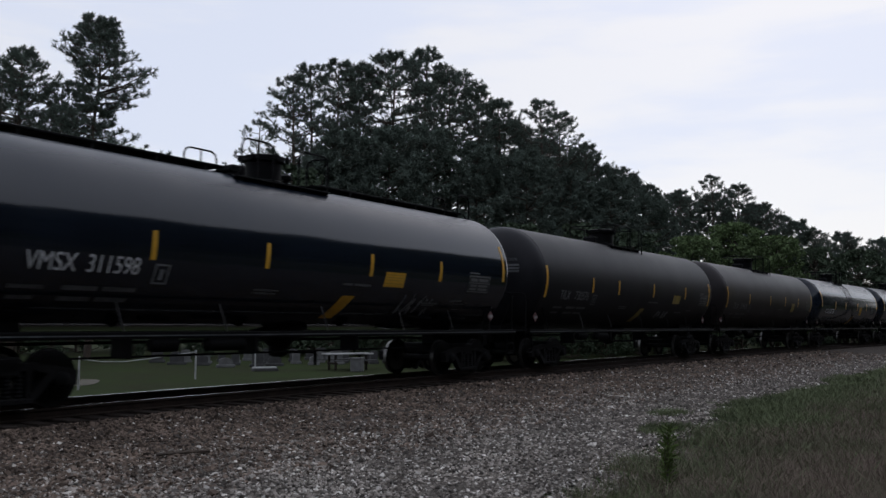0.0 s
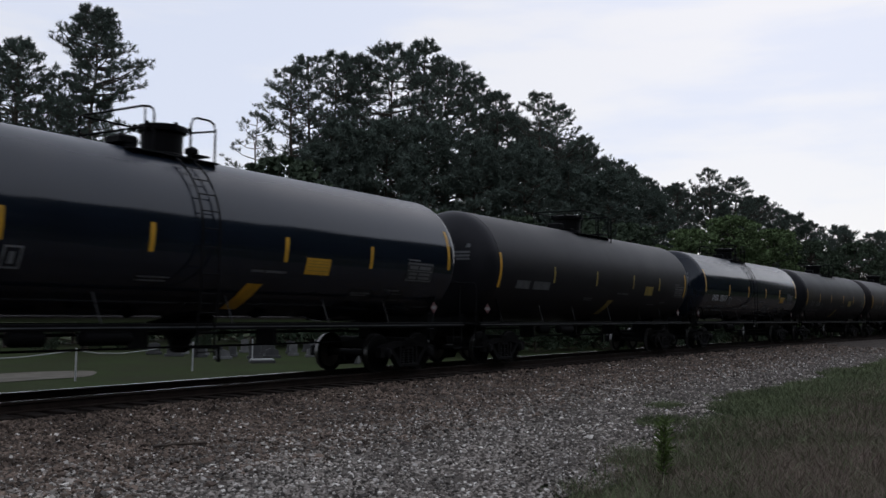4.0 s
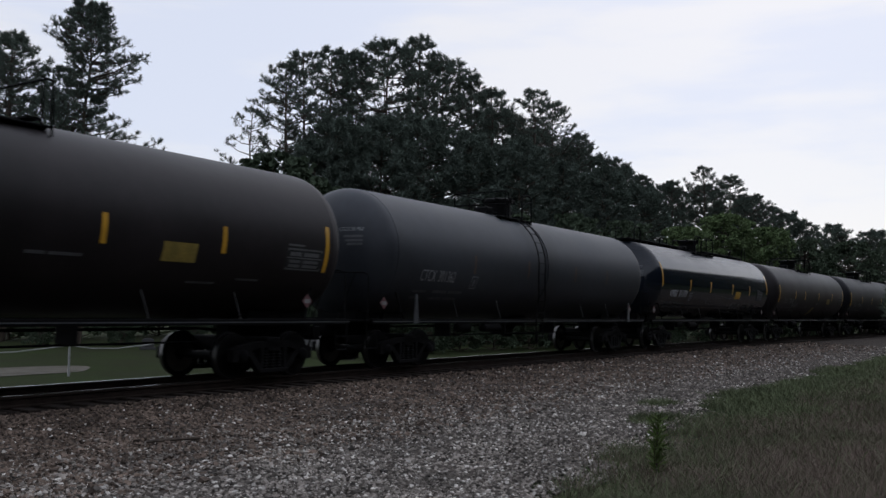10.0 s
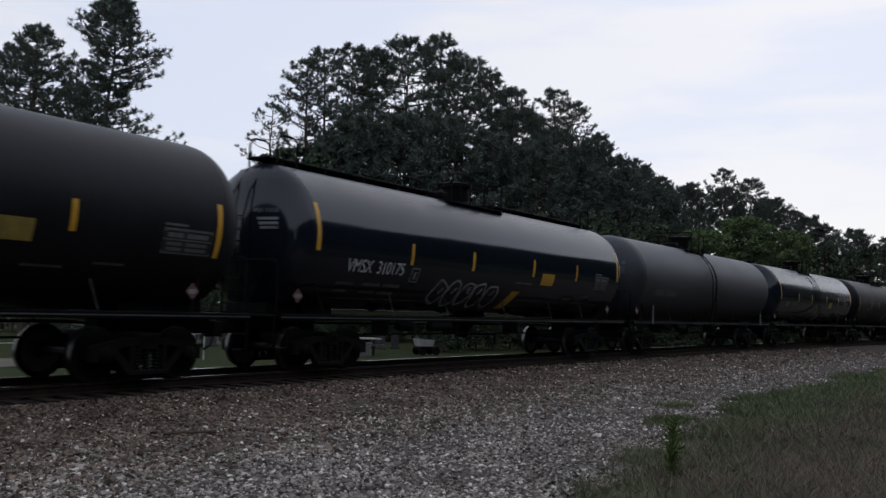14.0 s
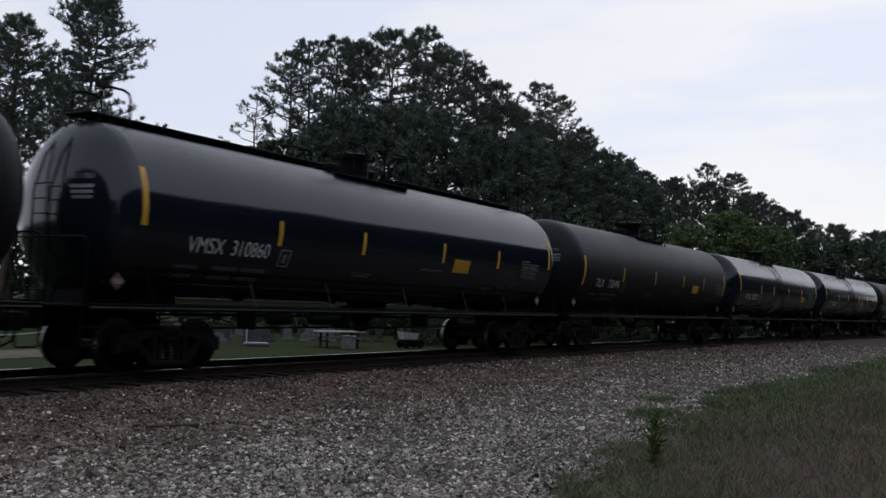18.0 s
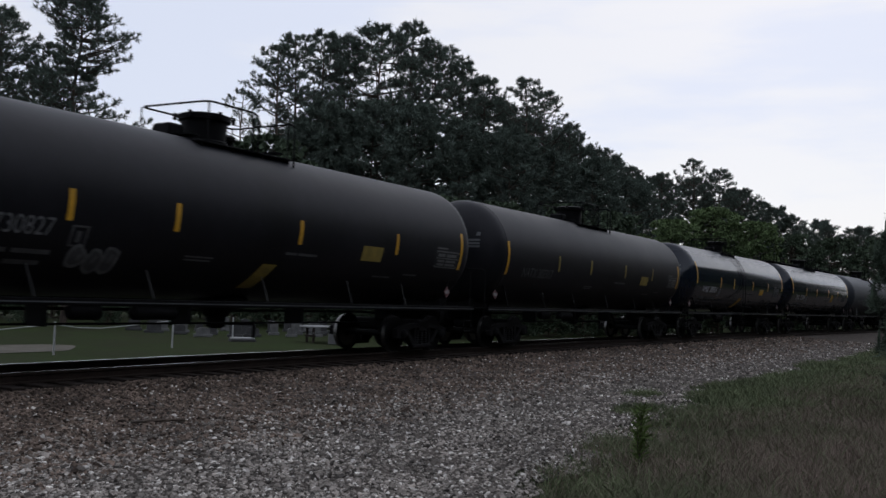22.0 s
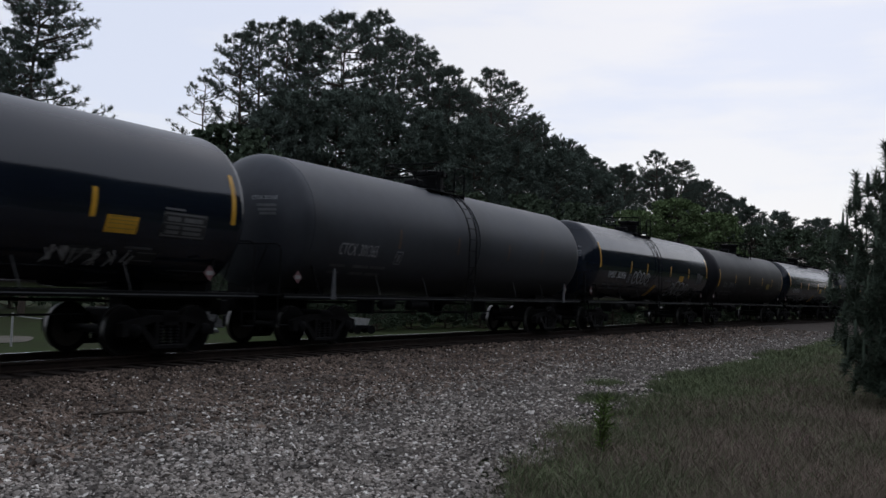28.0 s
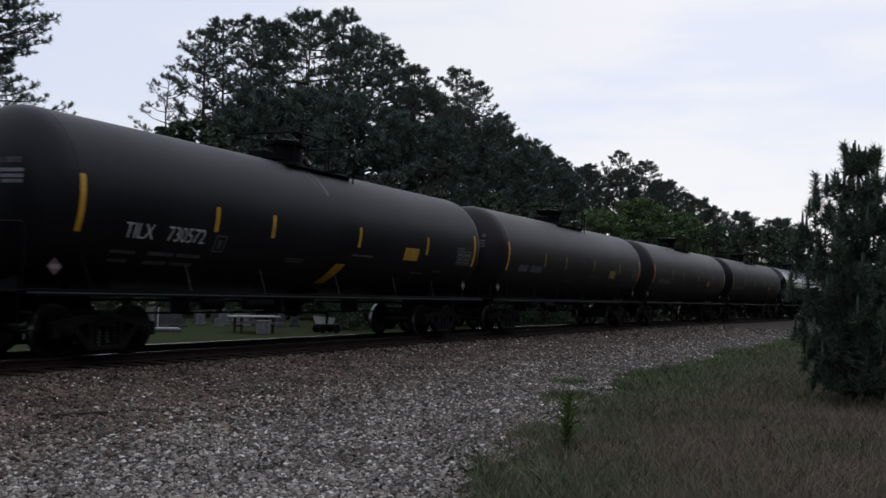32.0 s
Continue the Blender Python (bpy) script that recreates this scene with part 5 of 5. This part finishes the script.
# the seedling that stands up out of the gravel's edge
seedling = thing("pine_seedling", "small upright green pine seedling beside the gravel", "plant")
rnd = random.Random(31)
stalk, tuft = Geo().tube([(0, 0, -0.03), (0.02, 0.0, 0.3), (0.03, 0, 0.58)], 0.012, 6, 0.005), Geo()
for j in range(26):
    blades_round(tuft, Vector((0.02 + rnd.gauss(0, 0.015), rnd.gauss(0, 0.015), 0.10 + 0.02 * j)), Vector((0, 0, 1.3)), 9, rnd, 0.10, 0.05)
for s, z in ((-1, 0.16), (1, 0.22), (-1, 0.3)):
    stalk.tube([(0.02, 0, z), (0.02 + s * 0.07, 0, z + 0.06), (0.02 + s * 0.08, 0, z + 0.16)], 0.006, 5)
    for j in range(6):
        blades_round(tuft, Vector((0.02 + s * 0.08, 0, z + 0.05 + 0.02 * j)), Vector((0, 0, 1.3)), 7, rnd, 0.07, 0.05)
part("stem", stalk, BARK, seedling)
part("needles", tuft, SHOOT, seedling)
seedling.matrix_basis = pose(9.40, 3.06, height(9.4, 3.06)) @ Matrix.Scale(1.16, 4)

# a fallen stick on the gravel
stick = new("stick", Geo().tube([(8.05, 9.36, height(8.05, 9.36) + 0.05), (8.3, 9.24, height(8.3, 9.24) + 0.06), (8.68, 9.05, height(8.68, 9.05) + 0.06)], 0.018, 6, 0.024).mesh("stick", BARK))
tagged(stick, "short dark stick lying on the gravel", "stick")

# the yard across the track
for x, y, h in ((18.3, 25.0, 1.0), (24.1, 26.0, 1.05), (13.2, 25.4, 1.0), (29.6, 28.2, 1.0)):
    post = thing("fence_post", "thin white fence post on the lawn", "post", "fence posts")
    z = height(x, y)
    part("shaft", Geo().lathe([(-0.2, 0.035), (h - 0.02, 0.032), (h, 0.02)], 8, "z"), POST_WHITE, post)
    part("cap", Geo().lathe([(h, 0.04), (h + 0.02, 0.04), (h + 0.035, 0.015)], 8, "z"), POST_WHITE, post)
    post.matrix_basis = pose(x, y, z)
cable = new("hanging_rope", Geo().tube([(13.2, 25.4, 0.12), (14.8, 25.2, -0.02), (16.5, 25.05, 0.02), (18.3, 25.0, 0.16), (19.3, 25.2, 0.04), (20.4, 25.4, 0.0), (21.6, 25.6, 0.06), (24.1, 26.0, 0.22)], 0.018, 6).mesh("hanging_rope", POST_WHITE))
tagged(cable, "white sagging rope strung between the fence posts", "rope")
sand = Geo()
ring = [(17.2 + 4.2 * math.cos(a) * (1 + 0.15 * math.sin(3 * a)), 28.0 + 2.2 * math.sin(a) * (1 + 0.2 * math.cos(2 * a))) for a in [i * 2 * math.pi / 28 for i in range(28)]]
sand.add([(x, y, height(x, y) + 0.012) for x, y in ring] + [(17.2, 28.0, height(17.2, 28.0) + 0.014)], [(i, (i + 1) % 28, 28) for i in range(28)])
tagged(new("sand_patch", sand.mesh("sand_patch", SAND)), "pale bare sand patch in the lawn", "sand", kind="structure")


def headstone(x, y, w, h, d, turn, mat, label):
    ob = thing("headstone", label, "headstone", "stones on the lawn")
    part("base", Geo().box((0, 0, 0.06), (w * 1.35, d * 1.6, 0.14), 0.015), mat, ob)
    arc = [(-w / 2, 0.12), (w / 2, 0.12)] + [(w / 2 * math.cos(a), h - w * 0.22 + w * 0.22 * math.sin(a)) for a in [i * math.pi / 8 for i in range(9)]]
    part("slab", Geo().prism(arc, -d / 2, d / 2), mat, ob)
    ob.matrix_basis = pose(x, y, height(x, y), 0, 0, turn)


rnd = random.Random(77)
for row in range(4):
    for k in range(7):
        x, y = 30.6 + 1.55 * k + 0.5 * row + rnd.uniform(-0.4, 0.4), 31.4 - 0.55 * k + 1.9 * row + rnd.uniform(-0.4, 0.4)
        mat = PALE_STONE if rnd.random() < 0.3 else GREY_STONE
        headstone(x, y, rnd.uniform(0.35, 0.7), rnd.uniform(0.4, 0.75), rnd.uniform(0.16, 0.24), -40 + rnd.uniform(-4, 4), mat, "weathered pale headstone on the lawn" if mat is PALE_STONE else "grey upright headstone on the lawn")
slab = thing("grave_slab", "low white grave slab lying on the lawn", "slab")
part("base", Geo().box((0, 0, 0.05), (1.1, 0.6, 0.12), 0.02), GREY_STONE, slab)
part("top", Geo().box((0, 0, 0.14), (1.0, 0.5, 0.06), 0.015), POST_WHITE, slab)
slab.matrix_basis = pose(29.9, 27.9, height(29.9, 27.9), 0, 0, -35)
table = thing("picnic_table", "low table with a pale flat top on the lawn", "table")
part("tabletop", Geo().box((0, 0, 0.72), (2.3, 0.8, 0.06), 0.01), POST_WHITE, table)
for u in (-0.8, 0.8):
    for w in (-0.3, 0.3):
        part("leg", Geo().box((u, w, 0.34), (0.09, 0.09, 0.7), 0.01), TIE, table)
    part("cross_bar", Geo().box((u, 0, 0.30), (0.07, 0.9, 0.08), 0.01), TIE, table)
for w in (-0.75, 0.75):
    part("bench", Geo().box((0, w, 0.44), (2.2, 0.28, 0.05), 0.01), GREY_STONE, table)
table.matrix_basis = pose(32.9, 25.6, height(32.9, 25.6), 0, 0, -22)
bin_ = thing("stone_bin", "square pale concrete bin beside the table", "bin")
part("body", Geo().box((0, 0, 0.28), (0.5, 0.5, 0.58), 0.03), PALE_STONE, bin_)
part("rim", Geo().box((0, 0, 0.58), (0.56, 0.56, 0.05), 0.01), PALE_STONE, bin_)
bin_.matrix_basis = pose(32.3, 24.6, height(32.3, 24.6), 0, 0, 20)
cart = thing("yard_cart", "dark wheeled yard cart with a white tub", "cart")
part("tub", Geo().add([(-0.34, -0.24, 0.42), (0.34, -0.24, 0.42), (0.34, 0.24, 0.42), (-0.34, 0.24, 0.42), (-0.44, -0.3, 0.78), (0.42, -0.3, 0.72), (0.42, 0.3, 0.72), (-0.44, 0.3, 0.78)], [(3, 2, 1, 0), (0, 1, 5, 4), (1, 2, 6, 5), (2, 3, 7, 6), (3, 0, 4, 7), (4, 5, 6, 7)]), POST_WHITE, cart, "white plastic tub")
part("chassis", Geo().box((0.1, 0, 0.32), (1.1, 0.5, 0.16), 0.03), FRAME, cart)
for u in (-0.25, 0.5):
    for w in (-0.29, 0.29):
        part("wheel", Geo().lathe([(w - 0.04, 0.12), (w - 0.04, 0.2), (w + 0.04, 0.2), (w + 0.04, 0.12)], 14, "y", (u, 0, 0.2)), FRAME, cart)
cart.matrix_basis = pose(35.6, 23.6, height(35.6, 23.6), 0, 0, -25)



# how far the train's reference end has come along the track, seconds and metres
PASSED = ((0, 204.45), (1, 185.60), (2, 166.73), (3, 147.85), (4, 128.95), (5, 110.04), (6, 91.10), (7, 72.14), (8, 53.16), (9, 34.16), (10, 15.13), (11, -3.93), (12, -23.01), (13, -42.11), (14, -61.25), (15, -80.41), (16, -99.60), (17, -118.82), (18, -138.07), (19, -157.35), (20, -176.66), (21, -195.99), (22, -215.36), (23, -234.75), (24, -254.17), (25, -273.61), (26, -293.08), (27, -312.58), (28, -332.10), (29, -351.65), (30, -371.21), (31, -390.80), (32, -410.41))


def car_s(n, t):
    """The middle of car n at t seconds."""
    ts, ss = [a for a, _ in PASSED], [b for _, b in PASSED]
    return float(np.interp(t, ts, ss)) + (n - 11) * PITCH - 7.65


def spin(n, car):
    """The wheelsets turn while the car rolls past."""
    passing = [k / 30 for k in range(961) if -12 < car_s(n, k / 30) < 62]
    if len(passing) < 2:
        return
    for part_ob in [o for o in car.children if o.name.startswith("wheelset")]:
        x = part_ob.location.x
        at = [(t, -math.degrees((car_s(n, passing[0]) - car_s(n, t)) / 0.46)) for t in passing]
        rows = ([(0.0, at[0][1])] if passing[0] > 0.01 else []) + at + ([(32.0, at[-1][1])] if passing[-1] < 31.99 else [])
        walk(part_ob, [(t, pose(x, 0, 0.46, 0, a, 0)) for t, a in rows])


def motions():
    for n, car in TRAIN:
        rows = []
        for t in range(0, 33):
            x, y, a = on_track(car_s(n, t))
            rows.append((t, pose(x, y, 0, 0, 0, math.degrees(a))))
        walk(car, rows)
        spin(n, car)


motions()
